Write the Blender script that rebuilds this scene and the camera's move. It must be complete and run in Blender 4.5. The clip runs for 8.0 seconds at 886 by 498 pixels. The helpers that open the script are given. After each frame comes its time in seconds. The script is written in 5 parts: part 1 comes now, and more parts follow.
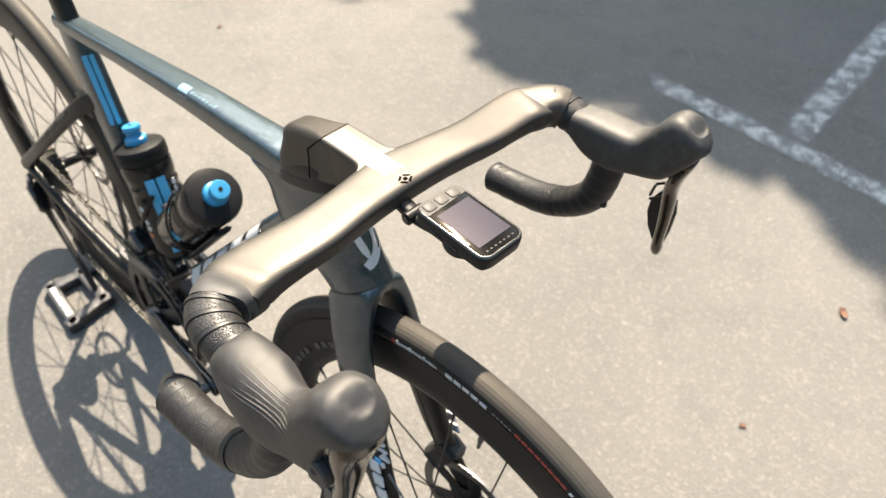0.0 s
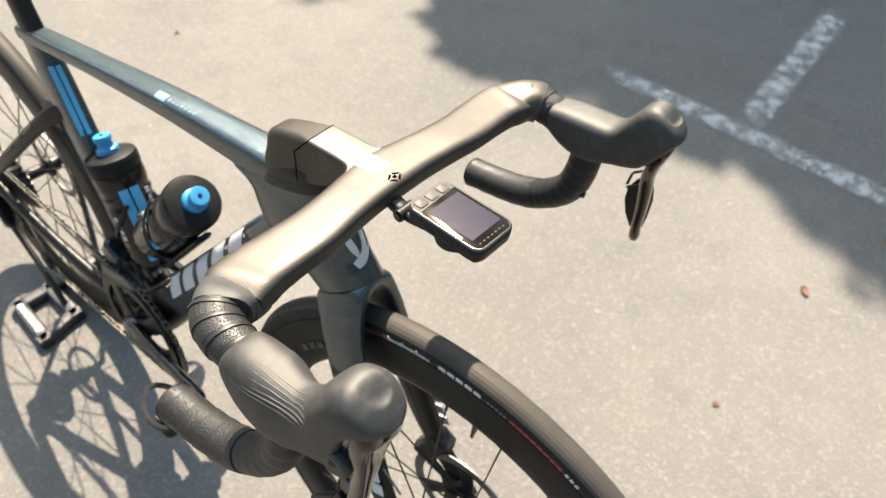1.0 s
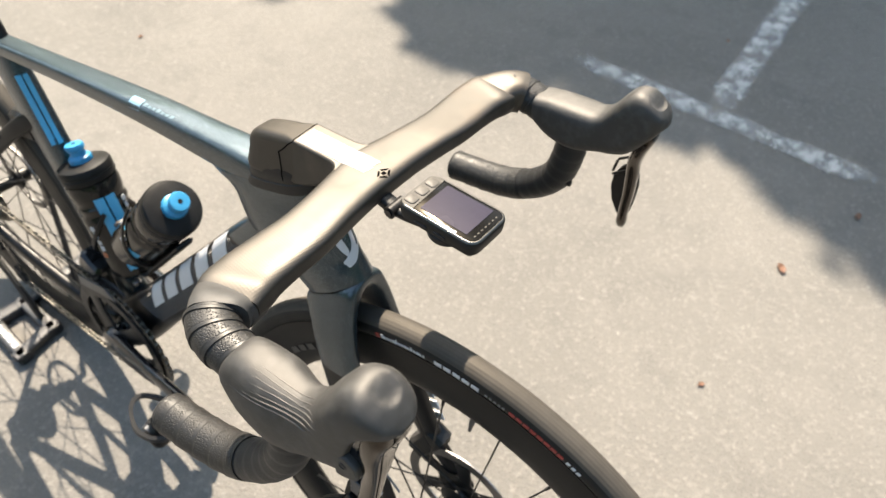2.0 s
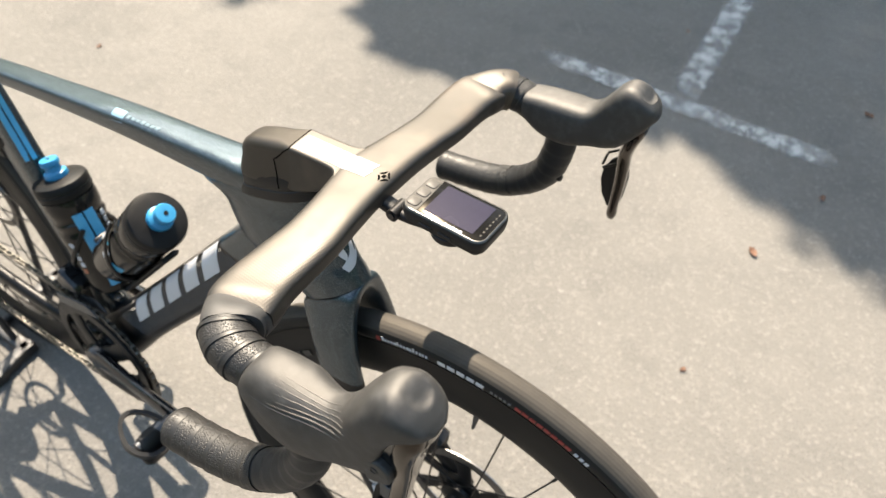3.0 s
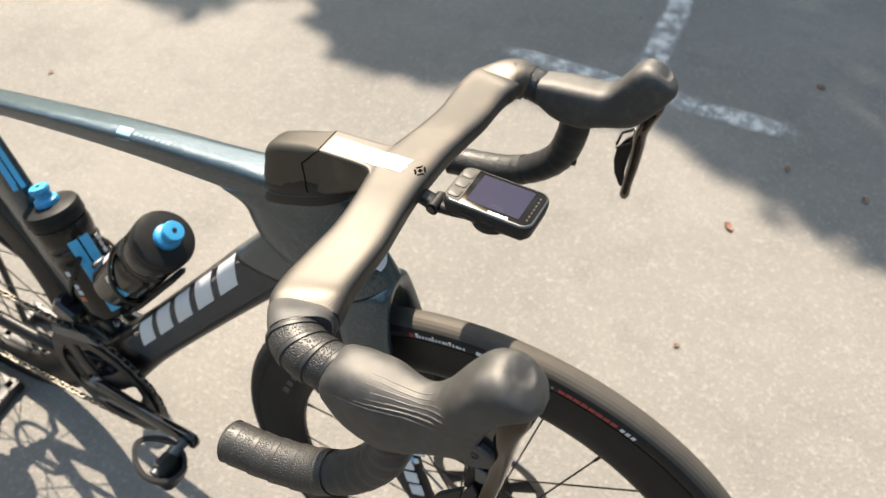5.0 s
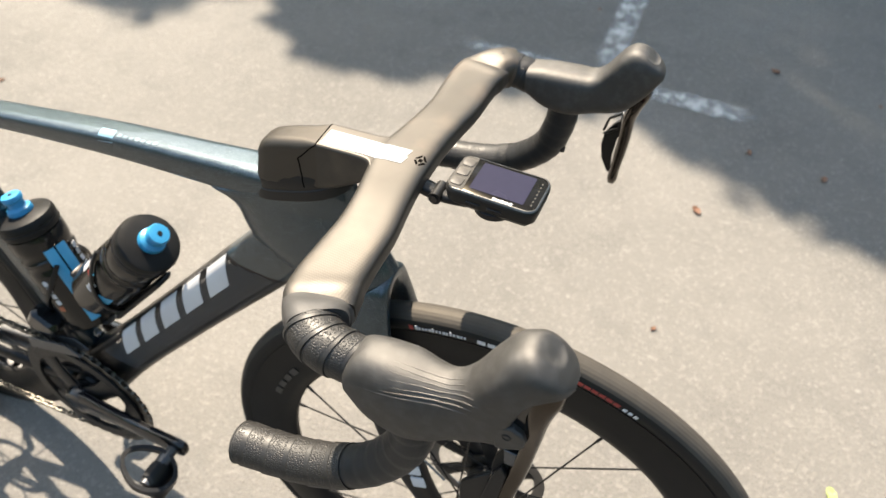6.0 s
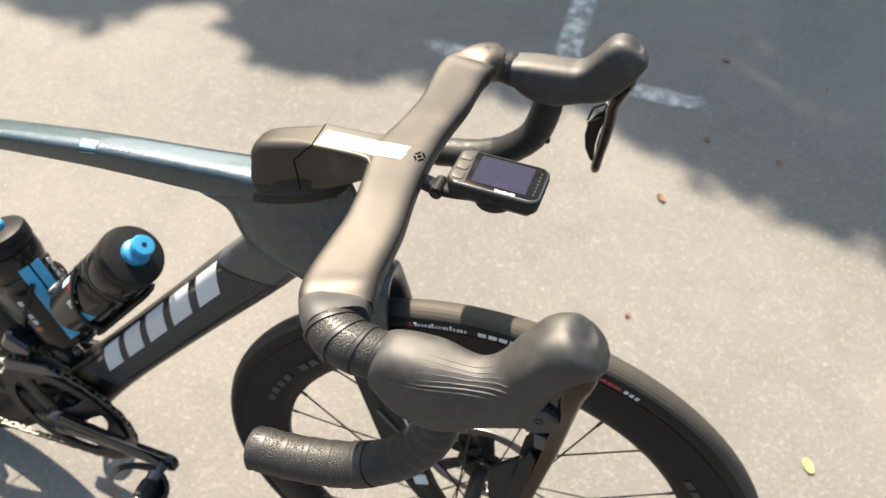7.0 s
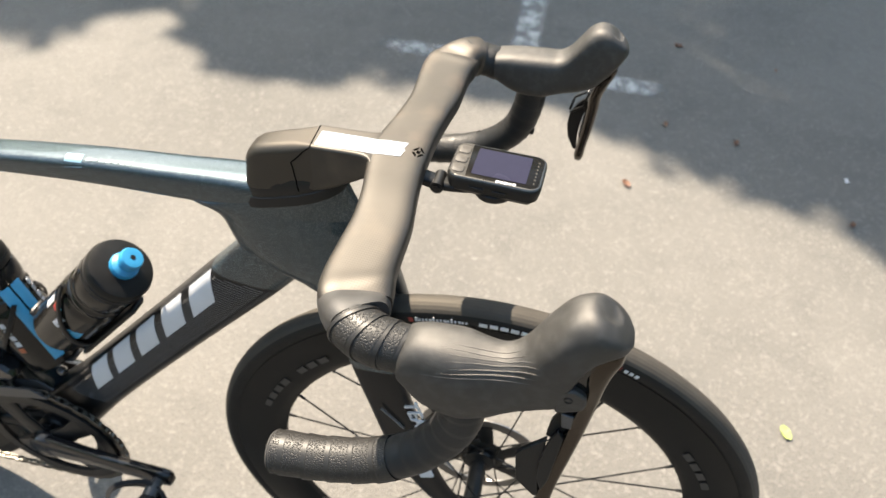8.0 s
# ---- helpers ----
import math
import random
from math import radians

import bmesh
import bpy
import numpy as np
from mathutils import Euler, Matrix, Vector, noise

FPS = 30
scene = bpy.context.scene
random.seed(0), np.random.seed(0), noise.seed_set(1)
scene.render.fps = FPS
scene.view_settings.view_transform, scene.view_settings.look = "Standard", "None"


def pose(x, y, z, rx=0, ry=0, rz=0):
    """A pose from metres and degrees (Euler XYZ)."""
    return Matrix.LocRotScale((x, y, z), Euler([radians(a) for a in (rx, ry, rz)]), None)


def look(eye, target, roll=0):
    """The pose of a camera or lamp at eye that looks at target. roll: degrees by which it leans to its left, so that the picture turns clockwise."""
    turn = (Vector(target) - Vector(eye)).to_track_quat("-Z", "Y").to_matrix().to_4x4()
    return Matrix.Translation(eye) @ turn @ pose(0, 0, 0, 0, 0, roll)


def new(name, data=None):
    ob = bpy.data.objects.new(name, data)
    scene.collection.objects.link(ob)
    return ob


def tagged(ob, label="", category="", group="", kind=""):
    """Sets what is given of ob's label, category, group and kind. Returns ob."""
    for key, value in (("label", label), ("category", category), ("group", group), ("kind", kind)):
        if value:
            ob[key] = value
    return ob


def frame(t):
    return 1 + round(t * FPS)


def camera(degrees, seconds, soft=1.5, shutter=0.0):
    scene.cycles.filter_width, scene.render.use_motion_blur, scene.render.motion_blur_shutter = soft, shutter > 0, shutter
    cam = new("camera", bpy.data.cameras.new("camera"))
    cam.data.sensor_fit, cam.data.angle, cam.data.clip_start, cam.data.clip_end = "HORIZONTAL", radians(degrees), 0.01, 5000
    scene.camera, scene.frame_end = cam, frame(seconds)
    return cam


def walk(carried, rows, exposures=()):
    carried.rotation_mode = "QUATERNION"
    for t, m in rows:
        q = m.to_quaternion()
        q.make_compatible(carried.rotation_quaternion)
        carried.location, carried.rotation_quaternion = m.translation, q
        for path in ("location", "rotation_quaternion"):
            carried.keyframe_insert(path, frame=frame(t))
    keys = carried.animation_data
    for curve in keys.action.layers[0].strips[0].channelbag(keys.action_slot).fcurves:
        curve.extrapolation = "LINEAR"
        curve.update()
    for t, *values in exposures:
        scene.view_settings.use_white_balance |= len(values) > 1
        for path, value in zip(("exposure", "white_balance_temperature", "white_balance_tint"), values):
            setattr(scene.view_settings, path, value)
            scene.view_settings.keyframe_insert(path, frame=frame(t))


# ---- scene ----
cam = camera(64.27, 8.0)
cam.data.dof.use_dof = True
cam.data.dof.focus_distance = 0.50
cam.data.dof.aperture_fstop = 9.0
PATH = [
    (0, (0.2179, -0.2214, 1.2205), (-0.0129, 0.0224, 0.8499), 0.74),
    (0.5, (0.2136, -0.2346, 1.2235), (-0.0076, 0.0178, 0.8529), 1.26),
    (1, (0.2088, -0.2457, 1.2290), (-0.0019, 0.0150, 0.8580), 1.46),
    (1.5, (0.2049, -0.2496, 1.2274), (0.0019, 0.0160, 0.8556), 1.20),
    (2, (0.1955, -0.2528, 1.2263), (0.0009, 0.0167, 0.8529), 1.10),
    (3.5, (0.1588, -0.2814, 1.2302), (-0.0081, 0.0059, 0.8566), 1.38),
    (4, (0.1464, -0.2909, 1.2266), (-0.0167, -0.0015, 0.8530), 0.79),
    (4.5, (0.1310, -0.3019, 1.2243), (-0.0264, -0.0076, 0.8520), 0.46),
    (6, (0.0870, -0.3335, 1.2191), (-0.0353, -0.0229, 0.8468), 1.75),
    (6.5, (0.0714, -0.3404, 1.2159), (-0.0368, -0.0247, 0.8436), 2.15),
    (7, (0.0542, -0.3531, 1.2170), (-0.0397, -0.0311, 0.8462), 2.64),
    (7.5, (0.0379, -0.3635, 1.2189), (-0.0427, -0.0377, 0.8483), 2.76),
    (8, (0.0211, -0.3713, 1.2197), (-0.0444, -0.0426, 0.8488), 2.85),
]
walk(cam, [(t, look(eye, target, roll)) for t, eye, target, roll in PATH], exposures=[(0.0, 2.33, 7100, 0), (8.0, 2.33, 7100, 0)])

from mathutils.bvhtree import BVHTree

# ---- light ----
# A thing at height h throws its shadow by (SUN_A * h, SUN_B * h) over the ground.
SUN_A, SUN_B = 0.538, -0.515
TO_SUN = Vector((-SUN_A, -SUN_B, 1.0)).normalized()
world = bpy.data.worlds.new("sky")
scene.world = world
world.use_nodes = True
wn = world.node_tree.nodes
sky = wn.new("ShaderNodeTexSky")
sky.sky_type, sky.sun_disc = "NISHITA", False
sky.ozone_density, sky.dust_density = 0.2, 2.0
sky.sun_elevation = math.asin(TO_SUN.z)
sky.sun_rotation = math.atan2(TO_SUN.x, TO_SUN.y)
world.node_tree.links.new(sky.outputs[0], wn["Background"].inputs[0])
wn["Background"].inputs[1].default_value = 0.116
sun = new("sun", bpy.data.lights.new("sun", "SUN"))
sun.data.energy, sun.data.angle, sun.data.color = 4.4, radians(0.53), (1.0, 0.848, 0.772)
sun.matrix_world = look(TO_SUN * 20, (0, 0, 0))


# ---- materials ----
def material(name, color, rough=0.5, metal=0.0, color2=None, scale=30.0, fine=300.0, mix=0.35, bump=0.1, depth=0.001, rough_var=0.1, coat=0.0, spec=0.5, tint=None):
    """A surface with colour and roughness that vary at two scales, and a fine relief."""
    m = bpy.data.materials.new(name)
    m.use_nodes = True
    nt = m.node_tree
    p = nt.nodes["Principled BSDF"]
    coord = nt.nodes.new("ShaderNodeTexCoord")
    big, small = nt.nodes.new("ShaderNodeTexNoise"), nt.nodes.new("ShaderNodeTexNoise")
    for node, s in ((big, scale), (small, fine)):
        node.inputs["Scale"].default_value = s
        node.inputs["Detail"].default_value = 4
        nt.links.new(coord.outputs["Object"], node.inputs["Vector"])
    both = nt.nodes.new("ShaderNodeMath")
    both.operation = "MULTIPLY_ADD"
    both.inputs[1].default_value = 0.5
    nt.links.new(small.outputs["Fac"], both.inputs[0])
    half = nt.nodes.new("ShaderNodeMath")
    half.operation = "MULTIPLY"
    half.inputs[1].default_value = 0.5
    nt.links.new(big.outputs["Fac"], half.inputs[0])
    nt.links.new(half.outputs[0], both.inputs[2])
    ramp = nt.nodes.new("ShaderNodeMapRange")
    ramp.inputs["From Min"].default_value, ramp.inputs["From Max"].default_value = 0.35, 0.65
    nt.links.new(both.outputs[0], ramp.inputs["Value"])
    mixer = nt.nodes.new("ShaderNodeMix")
    mixer.data_type = "RGBA"
    c2 = color2 or tuple(min(1, c * (1 + mix)) for c in color)
    mixer.inputs[6].default_value, mixer.inputs[7].default_value = (*color, 1), (*c2, 1)
    nt.links.new(ramp.outputs[0], mixer.inputs[0])
    nt.links.new(mixer.outputs[2], p.inputs["Base Color"])
    rr = nt.nodes.new("ShaderNodeMapRange")
    rr.inputs["To Min"].default_value, rr.inputs["To Max"].default_value = max(0.02, rough - rough_var), min(1, rough + rough_var)
    nt.links.new(big.outputs["Fac"], rr.inputs["Value"])
    nt.links.new(rr.outputs[0], p.inputs["Roughness"])
    p.inputs["Metallic"].default_value = metal
    p.inputs["Coat Weight"].default_value = coat
    p.inputs["Coat Roughness"].default_value = 0.06
    p.inputs["Specular IOR Level"].default_value = spec
    if tint:
        p.inputs["Specular Tint"].default_value = (*tint, 1)
    if bump:
        b = nt.nodes.new("ShaderNodeBump")
        b.inputs["Strength"].default_value, b.inputs["Distance"].default_value = bump, depth
        nt.links.new(small.outputs["Fac"], b.inputs["Height"])
        nt.links.new(b.outputs[0], p.inputs["Normal"])
    return m


M = {}
M["bar"] = material("matt_carbon", (0.0080, 0.0070, 0.0060), 0.49, scale=14, fine=1800, bump=0.1, depth=0.0003, rough_var=0.05, spec=0.56, tint=(1.0, 0.93, 0.84))
M["band"] = material("smooth_finishing_tape", (0.030, 0.029, 0.028), 0.5, scale=60, fine=900, bump=0.05, spec=0.3)
M["tape2"] = material("smooth_tape", (0.013, 0.013, 0.0133), 0.42, scale=60, fine=1200, bump=0.2, spec=0.2)
M["tape"] = material("grippy_tape", (0.0100, 0.0095, 0.0090), 0.47, scale=60, fine=900, bump=0.3, spec=0.33)
M["hood"] = material("hood_rubber", (0.0085, 0.0083, 0.0081), 0.60, color2=(0.0150, 0.0146, 0.0142), scale=45, fine=2500, bump=0.25, depth=0.0004, rough_var=0.05, spec=0.60, tint=(1.0, 0.97, 0.93))
# The ribs' sun highlight is put into their colour, lighter than the hood.
M["rib"] = material("rib_rubber_lit", (0.050, 0.048, 0.046), 0.5, scale=60, fine=900, bump=0.0, spec=0.35, tint=(1.0, 0.95, 0.88))
M["gloss"] = material("gloss_black", (0.00432, 0.00432, 0.00468), 0.12, scale=40, fine=500, bump=0.0, coat=0.1, rough_var=0.04, spec=0.35)
M["lever"] = material("dark_bronze_lacquer", (0.020, 0.0145, 0.0095), 0.10, metal=0.8, scale=40, fine=500, bump=0.0, coat=0.35, rough_var=0.04)
M["satin"] = material("satin_black", (0.00504, 0.00504, 0.005256), 0.4, scale=60, fine=700, bump=0.1, spec=0.25)
M["plastic"] = material("black_plastic", (0.009, 0.009, 0.0092), 0.48, scale=80, fine=900, bump=0.12, spec=0.2, tint=(1.0, 0.9, 0.74))
M["cover"] = material("dusty_black_plastic", (0.0060, 0.0053, 0.0046), 0.50, scale=40, fine=900, bump=0.1, spec=0.55, mix=0.4, tint=(1.0, 0.90, 0.78))
M["gap"] = material("dark_joint", (0.0020, 0.0019, 0.0018), 0.9, scale=60, fine=900, bump=0.0, spec=0.02)
M["strip"] = material("key_strip", (0.030, 0.028, 0.025), 0.5, scale=60, fine=900, bump=0.05, spec=0.15)
M["paint"] = material("petrol_metallic_paint", (0.0075, 0.0175, 0.0245), 0.42, metal=0.65, color2=(0.0115, 0.025, 0.034), scale=12, fine=900, bump=0.15, depth=0.0003, coat=0.6, spec=0.58, rough_var=0.03)
M["carbon"] = material("raw_carbon", (0.0058, 0.0058, 0.0062), 0.34, scale=40, fine=900, bump=0.08, coat=0.08, spec=0.14)
M["thread"] = material("carbon_thread", (0.0576, 0.0576, 0.05904), 0.4, scale=60, fine=900, bump=0.0, spec=0.5)
M["rim"] = material("rim_carbon", (0.0054, 0.005184, 0.00504), 0.42, scale=20, fine=700, bump=0.06, spec=0.15)
M["tread"] = material("tyre_tread", (0.034, 0.0312, 0.0278), 0.56, scale=50, fine=1200, bump=0.3, depth=0.0005, spec=0.15, tint=(1.0, 0.9, 0.74))
M["side"] = material("tyre_sidewall", (0.00576, 0.00576, 0.00576), 0.55, scale=50, fine=900, bump=0.2, spec=0.2)
M["steel"] = material("brushed_steel", (0.5, 0.5, 0.5), 0.28, metal=1.0, scale=60, fine=800, bump=0.1)
M["alloy"] = material("dark_alloy", (0.06, 0.062, 0.066), 0.35, metal=0.7, scale=60, fine=800, bump=0.08)
M["chain"] = material("chain_steel", (0.10, 0.094, 0.082), 0.35, metal=1.0, scale=80, fine=800, bump=0.1)
M["blue"] = material("cyan_plastic", (0.01296, 0.1555, 0.3024), 0.45, scale=60, fine=700, bump=0.05, mix=0.15)
M["blueprint"] = material("cyan_print", (0.050, 0.270, 0.450), 0.4, scale=60, fine=700, bump=0.0, mix=0.15)
M["paleblue"] = material("pale_blue_print", (0.1296, 0.2246, 0.2851), 0.4, scale=60, fine=700, bump=0.0, mix=0.15)
M["faint"] = material("faint_blue_print", (0.072, 0.1152, 0.1368), 0.4, scale=60, fine=700, bump=0.0, mix=0.15)
M["white"] = material("white_print", (0.4, 0.405, 0.42), 0.4, scale=60, fine=900, bump=0.0, mix=0.1)
M["grey"] = material("grey_print", (0.0864, 0.0864, 0.0864), 0.45, scale=60, fine=900, bump=0.0, mix=0.2)
M["dim"] = material("dim_grey_print", (0.017, 0.0165, 0.016), 0.45, scale=60, fine=900, bump=0.0, mix=0.2)
M["red"] = material("red_print", (0.1814, 0.01296, 0.0108), 0.5, scale=60, fine=900, bump=0.0, mix=0.2)
M["orange"] = material("orange_print", (0.2592, 0.06912, 0.02592), 0.45, scale=60, fine=900, bump=0.0, mix=0.2)
M["silver"] = material("silver_stripe", (0.5, 0.51, 0.52), 0.22, metal=0.6, scale=60, fine=900, bump=0.0, mix=0.08)
M["bottle"] = material("smoky_bottle_plastic", (0.0075, 0.0068, 0.0060), 0.13, scale=60, fine=500, bump=0.05, spec=0.30, rough_var=0.05)
M["cap"] = material("bottle_cap_plastic", (0.0075, 0.0073, 0.0070), 0.42, scale=80, fine=900, bump=0.15, spec=0.14)
M["screen"] = material("screen_glass", (0.0150, 0.0150, 0.0275), 0.27, scale=15, fine=200, bump=0.0, mix=0.1, rough_var=0.02, spec=0.09, tint=(1.0, 0.88, 0.80))
M["face"] = material("screen_border", (0.0055, 0.0053, 0.0052), 0.20, scale=15, fine=200, bump=0.0, rough_var=0.02, spec=0.07, tint=(1.0, 0.88, 0.68))
M["glint_rim"] = material("bevel_glint_metal", (0.07, 0.068, 0.064), 0.3, metal=0.85, scale=60, fine=800, bump=0.0)
M["button"] = material("grey_buttons", (0.048, 0.044, 0.039), 0.5, scale=80, fine=900, bump=0.1, spec=0.2)
M["rot"] = material("rotor_steel", (0.16, 0.155, 0.15), 0.42, metal=1.0, scale=60, fine=900, bump=0.1)
M["leaf"] = material("dry_leaf", (0.06912, 0.02592, 0.01296), 0.7, color2=(0.12, 0.056, 0.026), scale=80, fine=600, bump=0.4)
M["leafgreen"] = material("pale_green_leaf", (0.19, 0.24, 0.055), 0.6, color2=(0.23, 0.26, 0.10), scale=80, fine=600, bump=0.3)
M["foliage"] = material("foliage", (0.045, 0.09, 0.025), 0.55, color2=(0.08, 0.13, 0.04), scale=4, fine=60, bump=0.2)
leaf_nt = M["foliage"].node_tree
glow, both_sides = leaf_nt.nodes.new("ShaderNodeBsdfTranslucent"), leaf_nt.nodes.new("ShaderNodeMixShader")
glow.inputs["Color"].default_value, both_sides.inputs["Fac"].default_value = (0.10, 0.22, 0.035, 1), 0.45
leaf_nt.links.new(leaf_nt.nodes["Principled BSDF"].outputs[0], both_sides.inputs[1])
leaf_nt.links.new(glow.outputs[0], both_sides.inputs[2])
leaf_nt.links.new(both_sides.outputs[0], leaf_nt.nodes["Material Output"].inputs["Surface"])
M["bark"] = material("bark", (0.11, 0.085, 0.065), 0.9, color2=(0.2, 0.16, 0.13), scale=6, fine=60, bump=0.8, depth=0.01)
M["stand"] = material("powder_coated_steel", (0.014, 0.014, 0.015), 0.45, scale=40, fine=900, bump=0.2)

# Asphalt: grey binder with pale and dark grains, and broad stains.
asphalt = bpy.data.materials.new("worn_asphalt")
asphalt.use_nodes = True
nt = asphalt.node_tree
bsdf = nt.nodes["Principled BSDF"]
tc = nt.nodes.new("ShaderNodeTexCoord")


def tex(kind, scale, detail=3.0):
    n = nt.nodes.new(kind)
    n.inputs["Scale"].default_value = scale
    if kind == "ShaderNodeTexNoise":
        n.inputs["Detail"].default_value = detail
    nt.links.new(tc.outputs["Object"], n.inputs["Vector"])
    return n


def blend(a, b, fac, mode="MIX"):
    n = nt.nodes.new("ShaderNodeMix")
    n.data_type, n.blend_type = "RGBA", mode
    for slot, v in ((6, a), (7, b), (0, fac)):
        if isinstance(v, (tuple, float)):
            n.inputs[slot].default_value = v
        else:
            nt.links.new(v, n.inputs[slot])
    return n.outputs[2]


def span(v, lo, hi, to_lo=0.0, to_hi=1.0):
    n = nt.nodes.new("ShaderNodeMapRange")
    n.inputs["From Min"].default_value, n.inputs["From Max"].default_value = lo, hi
    n.inputs["To Min"].default_value, n.inputs["To Max"].default_value = to_lo, to_hi
    nt.links.new(v, n.inputs["Value"])
    return n.outputs[0]


stain, patch, grain, fine_n = tex("ShaderNodeTexNoise", 1.3, 5), tex("ShaderNodeTexNoise", 9, 4), tex("ShaderNodeTexVoronoi", 150), tex("ShaderNodeTexNoise", 300, 3)
peb = tex("ShaderNodeTexVoronoi", 120)
base = blend((0.0836, 0.0796, 0.0734, 1), (0.107, 0.101, 0.0932, 1), span(stain.outputs["Fac"], 0.35, 0.65))
base = blend(base, (0.0659, 0.0639, 0.06, 1), span(patch.outputs["Fac"], 0.5, 0.75, 0, 0.45))
base = blend(base, (0.160, 0.151, 0.138, 1), span(grain.outputs["Color"], 0.62, 0.92, 0, 0.42))
base = blend(base, (0.0349, 0.0341, 0.033, 1), span(fine_n.outputs["Fac"], 0.54, 0.72, 0, 0.62))
base = blend(base, (0.185, 0.178, 0.166, 1), span(peb.outputs["Color"], 0.93, 0.97, 0, 0.34))
nt.links.new(base, bsdf.inputs["Base Color"])
bsdf.inputs["Roughness"].default_value = 0.85
bsdf.inputs["Specular IOR Level"].default_value = 0.3
hsum = nt.nodes.new("ShaderNodeMath")
hsum.operation = "ADD"
nt.links.new(grain.outputs["Distance"], hsum.inputs[0])
nt.links.new(fine_n.outputs["Fac"], hsum.inputs[1])
bmp = nt.nodes.new("ShaderNodeBump")
bmp.inputs["Strength"].default_value, bmp.inputs["Distance"].default_value = 0.4, 0.003
nt.links.new(hsum.outputs[0], bmp.inputs["Height"])
nt.links.new(bmp.outputs[0], bsdf.inputs["Normal"])
M["asphalt"] = asphalt

# Worn road paint: white where it still holds, clear where it has rubbed off.
paint = bpy.data.materials.new("worn_white_road_paint")
paint.use_nodes = True
nt = paint.node_tree
bsdf = nt.nodes["Principled BSDF"]
tc = nt.nodes.new("ShaderNodeTexCoord")
w1, w2 = tex("ShaderNodeTexNoise", 24, 5), tex("ShaderNodeTexNoise", 210, 3)
edge = nt.nodes.new("ShaderNodeAttribute")
edge.attribute_name = "edge"
add = nt.nodes.new("ShaderNodeMath")
add.operation = "MULTIPLY_ADD"
add.inputs[1].default_value = 1.0
nt.links.new(w2.outputs["Fac"], add.inputs[0])
nt.links.new(w1.outputs["Fac"], add.inputs[2])
sub = nt.nodes.new("ShaderNodeMath")
sub.operation = "ADD"
nt.links.new(add.outputs[0], sub.inputs[0])
nt.links.new(edge.outputs["Fac"], sub.inputs[1])
nt.links.new(span(sub.outputs[0], 0.80, 1.18, 0, 0.72), bsdf.inputs["Alpha"])
nt.links.new(blend((0.30, 0.30, 0.295, 1), (0.40, 0.40, 0.395, 1), w2.outputs["Fac"]), bsdf.inputs["Base Color"])
bsdf.inputs["Roughness"].default_value = 0.8
M["roadpaint"] = paint

# Pressed dots in the grip tape.
nt = M["tape"].node_tree
tc = nt.nodes["Texture Coordinate"]
v = tex("ShaderNodeTexVoronoi", 780)
b = nt.nodes.new("ShaderNodeBump")
b.inputs["Strength"].default_value, b.inputs["Distance"].default_value = 0.85, 0.00034
turn_at = nt.nodes.new("ShaderNodeAttribute")
turn_at.attribute_name = "wrap"
dots = nt.nodes.new("ShaderNodeMath")
dots.operation = "MULTIPLY"
nt.links.new(span(v.outputs["Distance"], 0.12, 0.5), dots.inputs[0])
nt.links.new(span(turn_at.outputs["Fac"], 0.80, 0.74), dots.inputs[1])
nt.links.new(dots.outputs[0], b.inputs["Height"])
nt.links.new(b.outputs[0], nt.nodes["Principled BSDF"].inputs["Normal"])

# Soft dents, smudges and a fine skin on the rubber hoods.
nt = M["hood"].node_tree
bsdf = nt.nodes["Principled BSDF"]
tc = nt.nodes["Texture Coordinate"]
skin = bsdf.inputs["Normal"].links[0].from_node
b = nt.nodes.new("ShaderNodeBump")
b.inputs["Strength"].default_value, b.inputs["Distance"].default_value = 0.14, 0.0025
nt.links.new(tex("ShaderNodeTexNoise", 85, 3).outputs["Fac"], b.inputs["Height"])
nt.links.new(skin.outputs[0], b.inputs["Normal"])
nt.links.new(b.outputs[0], bsdf.inputs["Normal"])
old = bsdf.inputs["Base Color"].links[0].from_socket
smudge = span(tex("ShaderNodeTexNoise", 130, 5).outputs["Fac"], 0.45, 0.7, 0.0, 0.45)
nt.links.new(blend(old, (0.040, 0.039, 0.038, 1), smudge), bsdf.inputs["Base Color"])

# Brown dust rubbed into the matt bar.
nt = M["bar"].node_tree
bsdf = nt.nodes["Principled BSDF"]
tc = nt.nodes["Texture Coordinate"]
old = bsdf.inputs["Base Color"].links[0].from_socket
dust = span(tex("ShaderNodeTexNoise", 32, 6).outputs["Fac"], 0.50, 0.75, 0.0, 0.45)
nt.links.new(blend(old, (0.060, 0.043, 0.030, 1), dust), bsdf.inputs["Base Color"])
old = bsdf.inputs["Roughness"].links[0].from_socket
sumr = nt.nodes.new("ShaderNodeMath")
sumr.operation = "ADD"
nt.links.new(old, sumr.inputs[0])
nt.links.new(span(tex("ShaderNodeTexNoise", 70, 5).outputs["Fac"], 0.45, 0.75, 0.0, 0.06), sumr.inputs[1])
nt.links.new(sumr.outputs[0], bsdf.inputs["Roughness"])

clear = M["paint"].node_tree.nodes["Principled BSDF"]
clear.inputs["Coat Roughness"].default_value, clear.inputs["Coat IOR"].default_value = 0.04, 1.5
